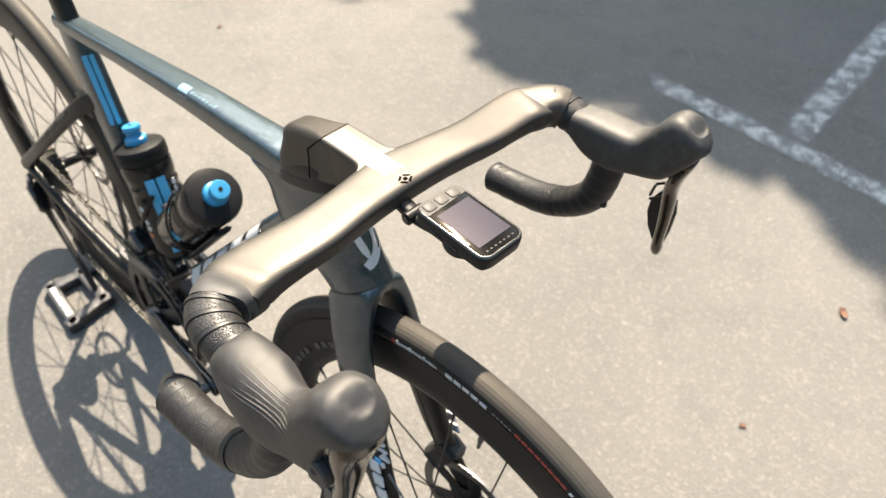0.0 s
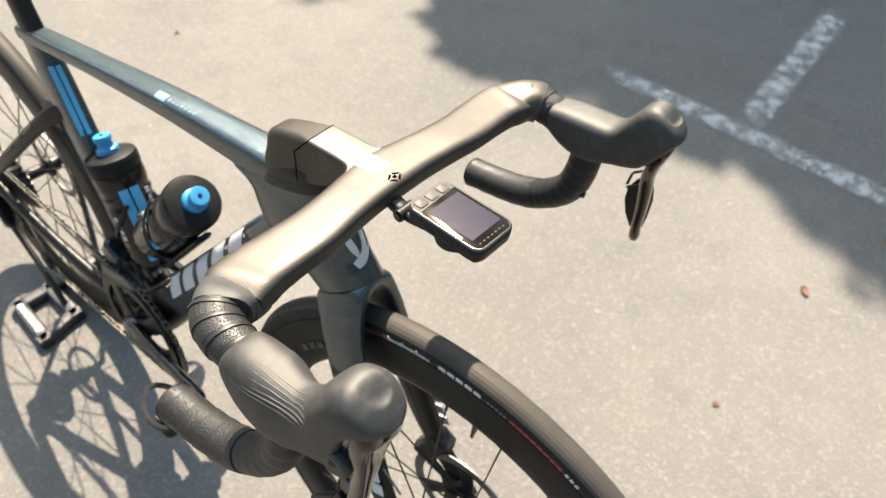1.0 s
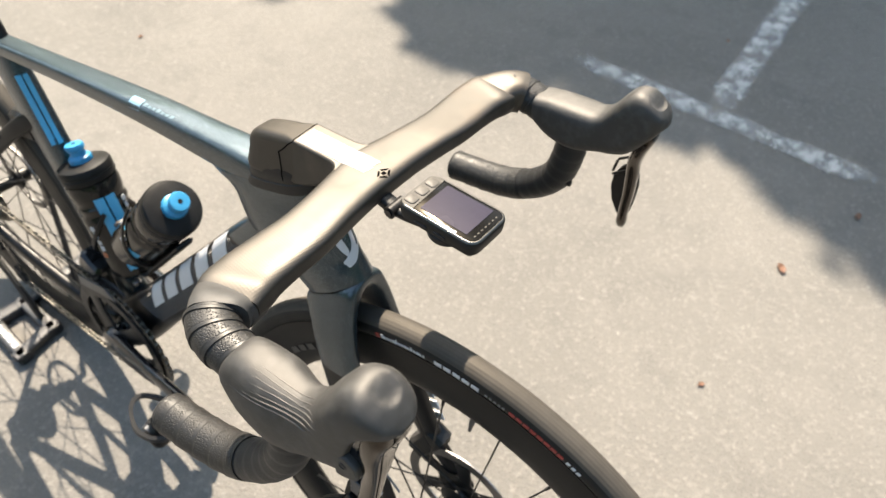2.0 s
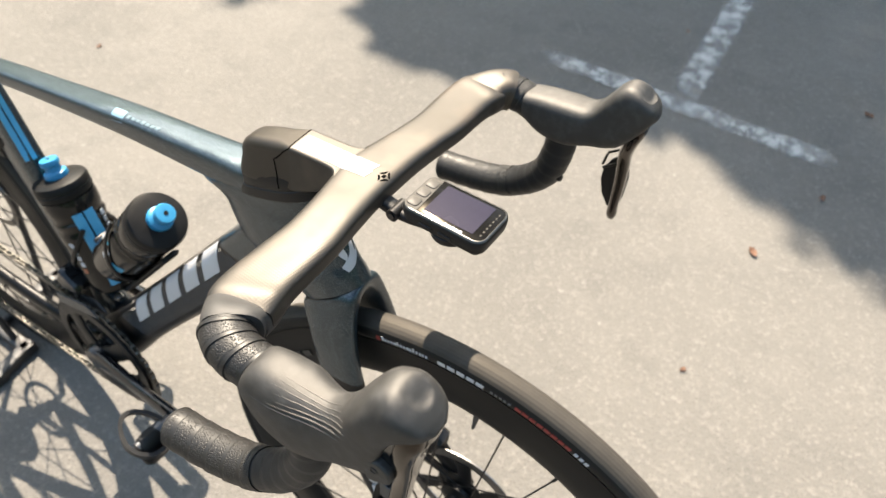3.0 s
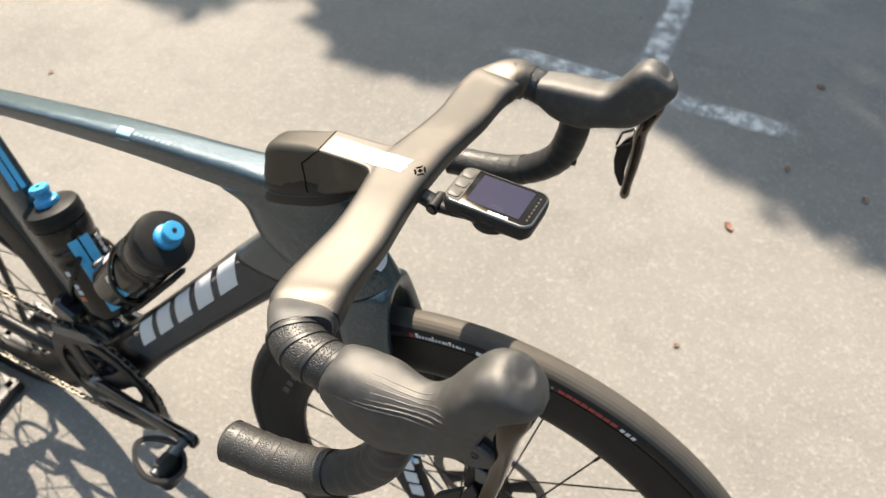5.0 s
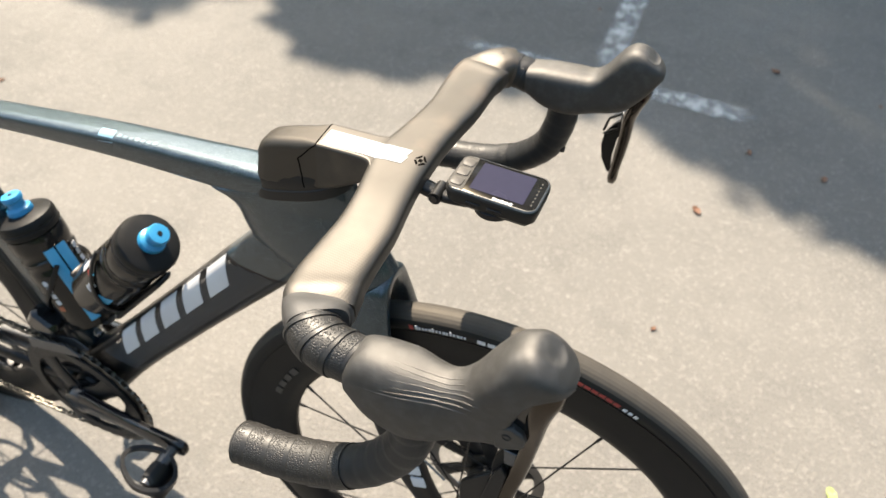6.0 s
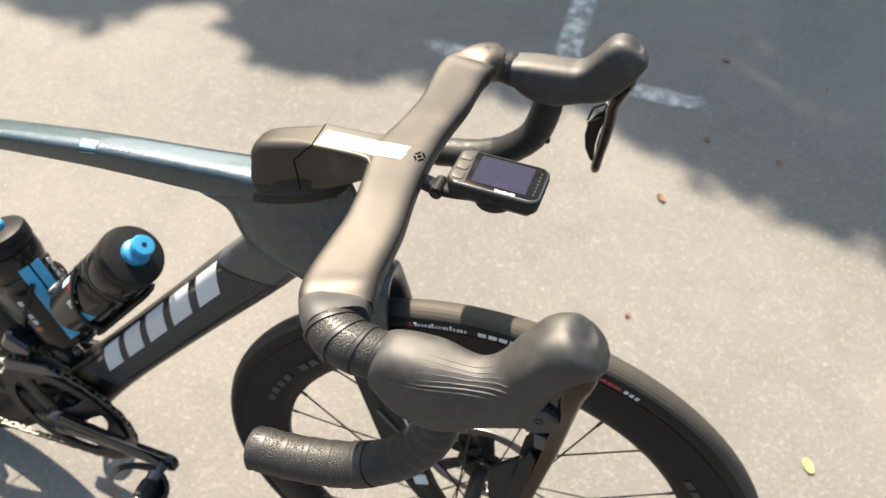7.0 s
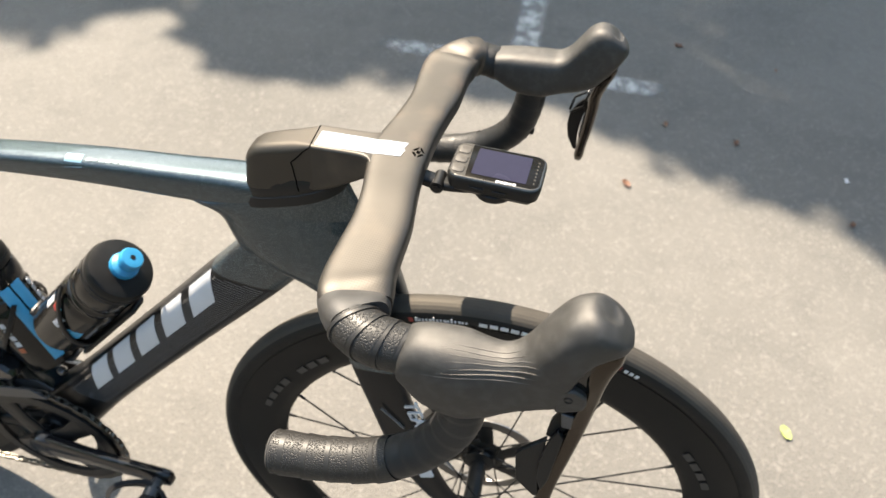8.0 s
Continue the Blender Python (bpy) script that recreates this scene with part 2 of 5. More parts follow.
# Bright metal flakes, each at its own tilt, under the clear coat of the frame paint.
nt = M["paint"].node_tree
bsdf = nt.nodes["Principled BSDF"]
tc = nt.nodes["Texture Coordinate"]
v = tex("ShaderNodeTexVoronoi", 4200)
seen = span(v.outputs["Color"], 0.72, 0.84)
patchy = span(tex("ShaderNodeTexNoise", 60, 3).outputs["Fac"], 0.35, 0.65, 0.7, 1.0)
amount = nt.nodes.new("ShaderNodeMath")
amount.operation = "MULTIPLY"
nt.links.new(seen, amount.inputs[0])
nt.links.new(patchy, amount.inputs[1])
old = bsdf.inputs["Base Color"].links[0].from_socket
nt.links.new(blend(old, (0.15, 0.19, 0.215, 1), amount.outputs[0]), bsdf.inputs["Base Color"])
geo = nt.nodes.new("ShaderNodeNewGeometry")
lean = nt.nodes.new("ShaderNodeVectorMath")
lean.operation = "MULTIPLY_ADD"
lean.inputs[1].default_value = (0.45, 0.45, 0.45)
centred = nt.nodes.new("ShaderNodeVectorMath")
centred.operation = "SUBTRACT"
centred.inputs[1].default_value = (0.55, 0.5, 0.5)
nt.links.new(v.outputs["Color"], centred.inputs[0])
tilt = nt.nodes.new("ShaderNodeVectorMath")
tilt.operation = "SCALE"
nt.links.new(centred.outputs[0], tilt.inputs[0])
nt.links.new(amount.outputs[0], tilt.inputs["Scale"])
nt.links.new(tilt.outputs[0], lean.inputs[0])
nt.links.new(geo.outputs["Normal"], lean.inputs[2])
unit = nt.nodes.new("ShaderNodeVectorMath")
unit.operation = "NORMALIZE"
nt.links.new(lean.outputs[0], unit.inputs[0])
nt.links.new(unit.outputs[0], bsdf.inputs["Normal"])

# Rows of fine dimples on the outer halves of the bar, and broad smudges of dust.
nt = M["bar"].node_tree
bsdf = nt.nodes["Principled BSDF"]
tc = nt.nodes["Texture Coordinate"]
turned = nt.nodes.new("ShaderNodeMapping")
turned.inputs["Rotation"].default_value = (0, 0, radians(8))
flat = nt.nodes.new("ShaderNodeVectorMath")
flat.operation = "MULTIPLY"
flat.inputs[1].default_value = (1, 1, 0)
nt.links.new(tc.outputs["Object"], flat.inputs[0])
nt.links.new(flat.outputs[0], turned.inputs["Vector"])
v = tex("ShaderNodeTexVoronoi", 480)
v.inputs["Randomness"].default_value = 0.0
nt.links.new(turned.outputs[0], v.inputs["Vector"])
apart = nt.nodes.new("ShaderNodeSeparateXYZ")
nt.links.new(tc.outputs["Object"], apart.inputs[0])
far = nt.nodes.new("ShaderNodeMath")
far.operation = "ABSOLUTE"
nt.links.new(apart.outputs["Y"], far.inputs[0])
b = nt.nodes.new("ShaderNodeBump")
b.inputs["Distance"].default_value = 0.00007
nt.links.new(span(far.outputs[0], 0.06, 0.085, 0.0, 0.5), b.inputs["Strength"])
nt.links.new(span(v.outputs["Distance"], 0.15, 0.42), b.inputs["Height"])
nt.links.new(b.outputs[0], bsdf.inputs["Normal"])


# ---- building helpers ----
def mesh_of(name, bm, mat, smooth=True, angle=35.0):
    bmesh.ops.recalc_face_normals(bm, faces=bm.faces)
    me = bpy.data.meshes.new(name)
    bm.to_mesh(me)
    bm.free()
    for m in mat if isinstance(mat, (list, tuple)) else [mat]:
        me.materials.append(m)
    if smooth:
        me.polygons.foreach_set("use_smooth", [True] * len(me.polygons))
        me.set_sharp_from_angle(angle=radians(angle))
    return me


def part(name, bm, mat, parent=None, label="", angle=35.0):
    ob = new(name, mesh_of(name, bm, mat, angle=angle))
    if parent:
        ob.parent = parent
    return tagged(ob, label)


def oval(c, ux, uy, a, b, n=2.0, k=24):
    """A ring of points round c, a wide along ux and b along uy; a higher n squares it."""
    out = []
    for i in range(k):
        t = 2 * math.pi * (i + 0.5) / k
        ct, st = math.cos(t), math.sin(t)
        out.append(Vector(c) + ux * (a * math.copysign(abs(ct) ** (2 / n), ct)) + uy * (b * math.copysign(abs(st) ** (2 / n), st)))
    return out


def loft(bm, rings, caps=True, mat=0):
    rows = [[bm.verts.new(p) for p in r] for r in rings]
    k = len(rows[0])
    for r0, r1 in zip(rows, rows[1:]):
        for i in range(k):
            bm.faces.new((r0[i], r0[(i + 1) % k], r1[(i + 1) % k], r1[i])).material_index = mat
    if caps:
        for r in (rows[0], rows[-1]):
            bm.faces.new(r).material_index = mat
    return rows


def smooth_path(rows, steps=6):
    """A Catmull-Rom curve through rows of numbers."""
    rows = [np.array(r, float) for r in rows]
    rows = [2 * rows[0] - rows[1]] + rows + [2 * rows[-1] - rows[-2]]
    out = []
    for p0, p1, p2, p3 in zip(rows, rows[1:], rows[2:], rows[3:]):
        for i in range(steps):
            t = i / steps
            out.append(0.5 * (2 * p1 + (p2 - p0) * t + (2 * p0 - 5 * p1 + 4 * p2 - p3) * t * t + (3 * p1 - p0 - 3 * p2 + p3) * t ** 3))
    out.append(rows[-2])
    return out


def sweep(bm, rows, up=(0, 0, 1), n=2.0, k=20, caps=True, mat=0, ridge=None):
    """A tube along rows of (x, y, z, a, b): a is half its width square to up, b half its height along up."""
    pts = [Vector(r[:3]) for r in rows]
    rings, run = [], 0.0
    for i, r in enumerate(rows):
        t = (pts[min(i + 1, len(pts) - 1)] - pts[max(i - 1, 0)]).normalized()
        ux = t.cross(Vector(up))
        if ux.length < 1e-4:
            ux = t.cross(Vector((1, 0, 0)))
        ux.normalize()
        uy = ux.cross(t).normalized()
        if i:
            run += (pts[i] - pts[i - 1]).length
        g = ridge(run) if ridge else 0.0
        rings.append(oval(pts[i], ux, uy, r[3] + g, r[4] + g, n, k))
    return loft(bm, rings, caps, mat)


def tube(bm, a, b, ra, rb=None, k=10, mat=0):
    rb = ra if rb is None else rb
    a, b = Vector(a), Vector(b)
    t = (b - a).normalized()
    ux = t.orthogonal().normalized()
    uy = t.cross(ux)
    return loft(bm, [oval(a, ux, uy, ra, ra, 2, k), oval(b, ux, uy, rb, rb, 2, k)], True, mat)


def lathe(bm, c, axis, profile, k=48, closed=False, caps=False, mat=0):
    """Profile rows (radius, along) turned round the axis through c."""
    c, axis = Vector(c), Vector(axis).normalized()
    ux = axis.orthogonal().normalized()
    uy = axis.cross(ux)
    rings = []
    for r, s in profile:
        rings.append([c + axis * s + (ux * math.cos(2 * math.pi * i / k) + uy * math.sin(2 * math.pi * i / k)) * r for i in range(k)])
    if closed:
        rings.append(rings[0])
        rows = [[bm.verts.new(p) for p in r] for r in rings[:-1]]
        rows.append(rows[0])
        for r0, r1 in zip(rows, rows[1:]):
            for i in range(k):
                bm.faces.new((r0[i], r0[(i + 1) % k], r1[(i + 1) % k], r1[i])).material_index = mat
    else:
        loft(bm, rings, caps, mat)


def slab(bm, outline, axis, half, mat=0):
    """A plate: the outline, pushed half to both sides along axis."""
    axis = Vector(axis).normalized()
    loft(bm, [[Vector(p) - axis * half for p in outline], [Vector(p) + axis * half for p in outline]], True, mat)


def box(bm, c, ux, uy, uz, a, b, d, bevel=0.0, mat=0):
    c, ux, uy, uz = Vector(c), Vector(ux), Vector(uy), Vector(uz)
    e = min(bevel, a * 0.9, b * 0.9)
    outline = [(-a + e, -b), (a - e, -b), (a, -b + e), (a, b - e), (a - e, b), (-a + e, b), (-a, b - e), (-a, -b + e)] if e else [(-a, -b), (a, -b), (a, b), (-a, b)]
    rings = []
    for s, g in ((-d, e), (-d + e, 0), (d - e, 0), (d, e)) if e else ((-d, 0), (d, 0)):
        rings.append([c + ux * (x - math.copysign(g, x)) + uy * (y - math.copysign(g, y)) + uz * s for x, y in outline])
    loft(bm, rings, True, mat)


X, Y, Z = Vector((1, 0, 0)), Vector((0, 1, 0)), Vector((0, 0, 1))

# ---- ground ----
bm = bmesh.new()
rows = []
for gx in (-300, -40, -6, 6, 40, 300):
    rows.append([bm.verts.new((gx, gy, 0)) for gy in (-300, -40, -6, 6, 40, 300)])
for r0, r1 in zip(rows, rows[1:]):
    for i in range(5):
        bm.faces.new((r0[i], r0[i + 1], r1[i + 1], r1[i]))
ground = part("ground", bm, M["asphalt"])
tagged(ground, "pale worn asphalt of a sunlit parking lot", "asphalt", kind="structure")


def road_line(name, a, b, half, seed):
    """A line of road paint from a to b with ragged edges."""
    rnd = random.Random(seed)
    bm = bmesh.new()
    lay = bm.verts.layers.float.new("edge")
    a, b = Vector((*a, 0.004)), Vector((*b, 0.004))
    t = (b - a).normalized()
    side = Vector((-t.y, t.x, 0))
    count = 60
    rows = []
    for i in range(count + 1):
        c = a.lerp(b, i / count)
        row = []
        for s, e in ((-1.15, -0.35), (-0.8, 0.0), (0, 0.1), (0.8, 0.0), (1.15, -0.35)):
            v = bm.verts.new(c + side * half * (s + rnd.uniform(-0.07, 0.07)))
            v[lay] = e - 0.3 * max(0.0, 1 - min(i, count - i) / 5)
            row.append(v)
        rows.append(row)
    for r0, r1 in zip(rows, rows[1:]):
        for i in range(4):
            bm.faces.new((r0[i], r0[i + 1], r1[i + 1], r1[i]))
    return tagged(part(name, bm, M["roadpaint"]), "worn white parking line painted on the asphalt", "road marking", kind="structure")


road_line("parking_line", (-0.590, 1.510), (0.305, 1.486), 0.040, 1)
road_line("parking_line", (-0.138, 1.540), (-0.168, 2.34), 0.044, 2)


def fallen_leaf(x, y, size, mat, label, seed):
    rnd = random.Random(seed)
    bm = bmesh.new()
    turn = rnd.uniform(0, 6.28)
    ring_o, ring_i = [], []
    for i in range(14):
        t = 2 * math.pi * i / 14
        r = size * (0.7 + 0.3 * abs(math.cos(t))) * rnd.uniform(0.75, 1.15)
        px_, py_ = r * math.cos(t), 0.8 * r * math.sin(t)
        p = Vector((x + px_ * math.cos(turn) - py_ * math.sin(turn), y + px_ * math.sin(turn) + py_ * math.cos(turn), 0.003 + size * rnd.uniform(0.05, 0.45)))
        ring_o.append(p)
        ring_i.append(Vector((x, y, 0.004)).lerp(p, 0.45) - Z * 0.001)
    rings = [ring_o, ring_i]
    lower = [[p - Z * 0.0012 for p in r] for r in (ring_i, ring_o)]
    loft(bm, rings + lower, False)
    bm.faces.new([v for v in bm.verts][14:28])
    ob = part("fallen_leaf", bm, mat)
    tagged(ob, label, "leaf", "leaves on the asphalt")


for i, (x, y, s) in enumerate(((0.2095, 1.0494, 0.018), (0.1829, 0.6526, 0.0095), (0.3326, 1.7564, 0.017), (0.302, 1.33, 0.015), (0.494, 1.30, 0.016), (0.764, 1.048, 0.014), (0.63, 1.70, 0.009), (-0.25, 1.89, 0.010), (-1.733, 0.771, 0.011))):
    fallen_leaf(x, y, s * 0.78, M["leaf"], "curled dry brown leaf fallen on the asphalt", i)
fallen_leaf(0.5502, 0.4155, 0.0150, M["leafgreen"], "pale green leaf fallen on the asphalt", 77)
fallen_leaf(0.772, 1.214, 0.010, M["white"], "small pale scrap lying on the asphalt", 78)

# ---- tree whose crown shades the parking lines ----
tree = tagged(new("tree"), "broad leafy tree that shades the asphalt", "tree")
tree.location = (-3.9, 7.6, 0)
rnd = random.Random(5)
SHADE = [(-4.2, 1.6), (-2.1, 1.25), (-1.71, 1.19), (-1.57, 1.42), (-1.28, 1.54), (-1.11, 1.33), (-0.93, 1.19), (-0.70, 1.24), (-0.48, 1.29), (-0.15, 1.33), (0.05, 1.31), (0.188, 1.20), (0.30, 1.13), (0.40, 1.05), (0.53, 1.06), (0.69, 0.95), (0.82, 0.96), (1.2, 0.72), (2.0, 0.6), (4.2, 0.5)]


def shade_edge(x):
    return float(np.interp(x, [p[0] for p in SHADE], [p[1] for p in SHADE]))


bm = bmesh.new()
leaf_at = []
for i in range(760):
    gx = rnd.uniform(-4.2, 4.2)
    edge_clump = i < 300
    rad = rnd.uniform(0.12, 0.22) if edge_clump else rnd.uniform(0.35, 0.6)
    gy = shade_edge(gx) + rad + (rnd.uniform(-0.02, 0.3) if edge_clump else rnd.uniform(0.1, 3.6))
    h = rnd.uniform(5.0, 6.0) if edge_clump else rnd.uniform(7.0, 9.6)
    c = Vector((gx, gy, 0)) + TO_SUN * (h / TO_SUN.z)
    leaf_at.append((c, rad))
verts, faces = [], []
for c, rad in leaf_at:
    for j in range(int((1100 if rad < 0.25 else 800) * rad)):
        d = Vector((rnd.gauss(0, 1), rnd.gauss(0, 1), rnd.gauss(0, 1))).normalized() * rad * rnd.random() ** 0.4
        u = Vector((rnd.gauss(0, 1), rnd.gauss(0, 1), rnd.gauss(0, 0.6))).normalized()
        w = u.orthogonal().normalized()
        s = rnd.uniform(0.035, 0.06)
        p = c + d - tree.location
        b0 = len(verts)
        verts += [p - u * s, p + w * s * 0.5 + u.cross(w) * s * 0.1, p + u * s, p - w * s * 0.5 + u.cross(w) * s * 0.1]
        faces.append((b0, b0 + 1, b0 + 2, b0 + 3))
me = bpy.data.meshes.new("crown")
me.from_pydata([tuple(v) for v in verts], [], faces)
me.materials.append(M["foliage"])
crown = new("crown", me)
crown.parent = tree
tagged(crown, "dense crown of small green leaves", kind="stuff")
bm = bmesh.new()
sweep(bm, smooth_path([(0, 0, -0.05, 0.26, 0.26), (0.03, 0, 0.5, 0.19, 0.19), (0.1, -0.05, 2.6, 0.17, 0.17), (0.2, -0.3, 5.0, 0.14, 0.14), (0.3, -0.6, 7.6, 0.07, 0.07)]), up=(1, 0, 0), k=14)
for c, rad in leaf_at[300::14]:
    e = c - tree.location
    sx = rnd.uniform(0.4, 0.9)
    s = Vector((0.12 + 0.1 * sx, -0.35 * sx, 2.8 + 3.2 * sx))
    m = s.lerp(e, 0.5) + Z * 0.2
    sweep(bm, smooth_path([(*s, 0.07, 0.07), (*m, 0.04, 0.04), (*e, 0.012, 0.012)], 4), up=(1, 0.3, 0), k=7)
part("trunk", bm, M["bark"], tree)


# ---- unseen belt of trees, added to block low sky light all round ----
verts, faces = [], []
rnd = random.Random(12)
for i in range(15000):
    t, r, z = rnd.uniform(0, 2 * math.pi), rnd.uniform(17, 21), 8.5 * rnd.random() ** 0.8
    z *= 0.8 + 0.2 * math.sin(5 * t) + 0.12 * math.sin(13 * t + 1)
    c = Vector((math.cos(t) * r, math.sin(t) * r, z))
    u = Vector((rnd.gauss(0, 1), rnd.gauss(0, 1), rnd.gauss(0, 1))).normalized()
    w = u.orthogonal().normalized()
    s = rnd.uniform(0.35, 0.65)
    n0 = len(verts)
    verts += [c - u * s, c + w * s * 0.6, c + u * s, c - w * s * 0.6]
    faces.append((n0, n0 + 1, n0 + 2, n0 + 3))
me = bpy.data.meshes.new("unseen_woods")
me.from_pydata([tuple(q) for q in verts], [], faces)
me.materials.append(M["foliage"])
tagged(new("unseen_woods", me), "unseen belt of green trees added to dim the low sky and its reflections", "woods", kind="stuff")

# ---- bicycle ----
# x points ahead, y to the rider's left; the front wheel stands on the origin.
AXLE_F, AXLE_R, BB = Vector((0, 0, 0.339)), Vector((-0.992, 0, 0.391)), Vector((-0.60, 0, 0.305))
R_TYRE, R_TUBE, R_RIM_IN = 0.339, 0.0145, 0.2555
# The bicycle leans to its left by LEAN_; its drawing is turned back by PITCH_ about the front axle.
LEAN_, PITCH_ = 4.16, 2.95
STANCE = pose(0, 0, 0, -LEAN_) @ Matrix.Translation(AXLE_F) @ pose(0, 0, 0, 0, -PITCH_) @ Matrix.Translation(-AXLE_F)
bike = tagged(new("road_bicycle"), "dark petrol carbon road bicycle held upright by a rear stand", "bicycle")
bike.matrix_world = STANCE
# The fork, the wheel and the bar are turned a little to the left about the steering axis.
STEER_AT, STEER_AXIS = Vector((-0.165, 0, 0.80)), Vector((-0.292, 0, 0.956))
STEER = Matrix.Translation(STEER_AT) @ Matrix.Rotation(radians(1.0), 4, STEER_AXIS) @ Matrix.Translation(-STEER_AT)


# frame
def line_tube(bm, rows, n=2.6, k=24, up=(0, 1, 0), steps=5):
    """A tube in the bicycle's plane; rows (x, z, half depth in the plane, half width across), with an optional y as fifth."""
    sweep(bm, smooth_path([(r[0], r[4] if len(r) > 4 else 0.0, r[1], r[2], r[3]) for r in rows], steps), up=up, n=n, k=k)


def nose_ring(f, r, w, taper=0.0, n=2.9, k=76):
    """A ring from the front point f to the rear point r, both (x, z), w half wide; taper narrows its front."""
    c, u = Vector(((f[0] + r[0]) / 2, 0, (f[1] + r[1]) / 2)), Vector(((f[0] - r[0]) / 2, 0, (f[1] - r[1]) / 2))
    out = []
    for i in range(k):
        t = 2 * math.pi * (i + 0.5) / k
        ct, st = math.cos(t), math.sin(t)
        a, b = math.copysign(abs(ct) ** (2 / n), ct), math.copysign(abs(st) ** (2 / n), st)
        out.append(c + u * a + Y * (w * b * (1 - taper * max(0.0, a) ** 2)))
    return out


bm = bmesh.new()
# head tube, deep from front to back, on a sloping lower edge
HEAD = [((-0.0925, 0.7120), (-0.1635, 0.6670), 0.0262), ((-0.0945, 0.7165), (-0.1690, 0.6705), 0.0262), ((-0.0976, 0.7240), (-0.1900, 0.6840), 0.0262), ((-0.1000, 0.7300), (-0.2280, 0.6990), 0.0257), ((-0.1030, 0.7370), (-0.2460, 0.7145), 0.0250), ((-0.1060, 0.7450), (-0.2515, 0.7295), 0.0243), ((-0.1087, 0.7520), (-0.2550, 0.7415), 0.0238), ((-0.1110, 0.7570), (-0.2575, 0.7505), 0.0234), ((-0.1125, 0.7610), (-0.2635, 0.7580), 0.0230), ((-0.1138, 0.7650), (-0.2740, 0.7645), 0.0227), ((-0.1153, 0.7690), (-0.2880, 0.7690), 0.0225), ((-0.1170, 0.7735), (-0.2900, 0.7730), 0.0223), ((-0.1235, 0.7900), (-0.2450, 0.7810), 0.0222), ((-0.1305, 0.8090), (-0.2290, 0.7845), 0.0220)]
loft(bm, [nose_ring(f, r, w, 0.38) for f, r, w in HEAD])
line_tube(bm, [(-0.19, 0.784, 0.019, 0.0215), (-0.23, 0.7855, 0.0185, 0.0205), (-0.29, 0.7845, 0.0168, 0.0188), (-0.40, 0.7822, 0.0141, 0.0172), (-0.55, 0.7722, 0.0113, 0.0152), (-0.660, 0.7630, 0.0105, 0.0147), (-0.738, 0.7565, 0.0105, 0.0138)], n=3.6, k=48)
frame_top = bm
chassis = part("frame", frame_top, M["paint"], bike, "petrol metallic carbon frame")
bm = bmesh.new()
line_tube(bm, [(-0.189, 0.727, 0.029, 0.0215), (-0.2403, 0.6773, 0.0333, 0.0225), (-0.3658, 0.5518, 0.0330, 0.023), (-0.5058, 0.4108, 0.0352, 0.026), (-0.599, 0.315, 0.0425, 0.034)], n=3.2, k=32, steps=40)
bmesh.ops.bisect_plane(bm, geom=bm.verts[:] + bm.edges[:] + bm.faces[:], plane_co=(-0.2038, 0, 0.667), plane_no=(0.165, 0, 1.0))
for f_ in bm.faces:
    q = f_.calc_center_median()
    f_.material_index = 1 if q.z > 0.667 - 0.165 * (q.x + 0.2038) else 0
down_tube = part("down_tube", bm, [M["carbon"], M["paint"]], chassis, "raw carbon down tube with fine diagonal weave")
bm = bmesh.new()
line_tube(bm, [(-0.60, 0.315, 0.030, 0.022), (-0.625, 0.42, 0.027, 0.017), (-0.655, 0.54, 0.029, 0.0165), (-0.692, 0.68, 0.031, 0.0165), (-0.711, 0.758, 0.028, 0.0140)], n=2.8)
part("seat_tube", bm, M["paint"], chassis)
bm = bmesh.new()
lathe(bm, (BB.x, 0, BB.z), (0, 1, 0), [(0.0, -0.043), (0.026, -0.043), (0.029, -0.04), (0.029, 0.04), (0.026, 0.043), (0.0, 0.043)], 28)
part("bottom_bracket_shell", bm, M["carbon"], chassis)
for s in (-1, 1):
    bm = bmesh.new()
    stay = [(-0.668, 0.668, 0.012, 0.0070, 0.003 * s), (-0.704, 0.648, 0.0125, 0.0075, 0.017 * s), (-0.746, 0.618, 0.0115, 0.0075, 0.030 * s), (-0.861, 0.522, 0.0105, 0.0075, 0.054 * s), (-0.993, 0.418, 0.0115, 0.0080, 0.067 * s)]
    line_tube(bm, stay, k=20)
    seat_stay = part("seat_stay", bm, M["carbon"], chassis)
    a, b = (Vector((r[0], r[4] + 0.0062 * s, r[1] + 0.0040)) for r in stay[2:4])
    for u0, u1 in ((0.05, 0.30), (0.38, 0.62), (0.70, 0.98)):
        bm = bmesh.new()
        tube(bm, a.lerp(b, u0), a.lerp(b, u1), 0.0034, k=8)
        part("stay_print", bm, M["dim"], seat_stay)
    bm = bmesh.new()
    line_tube(bm, [(-0.615, 0.312, 0.016, 0.012, 0.03 * s), (-0.70, 0.318, 0.015, 0.01, 0.042 * s), (-0.84, 0.36, 0.0135, 0.009, 0.055 * s), (-0.998, 0.416, 0.0135, 0.0085, 0.064 * s)], k=14)
    part("chain_stay", bm, M["carbon"], chassis)
bm = bmesh.new()
box(bm, (-0.722, 0, 0.635), (1, 0, 0.2), (0, 1, 0), (-0.2, 0, 1), 0.026, 0.0172, 0.022, 0.006)
part("stay_bridge", bm, M["satin"], chassis)
# seat post
bm = bmesh.new()
line_tube(bm, [(-0.705, 0.74, 0.020, 0.0125), (-0.72, 0.79, 0.020, 0.0125), (-0.748, 0.91, 0.0195, 0.012)], n=2.4)
part("seat_post", bm, M["satin"], bike, "black aero seat post")


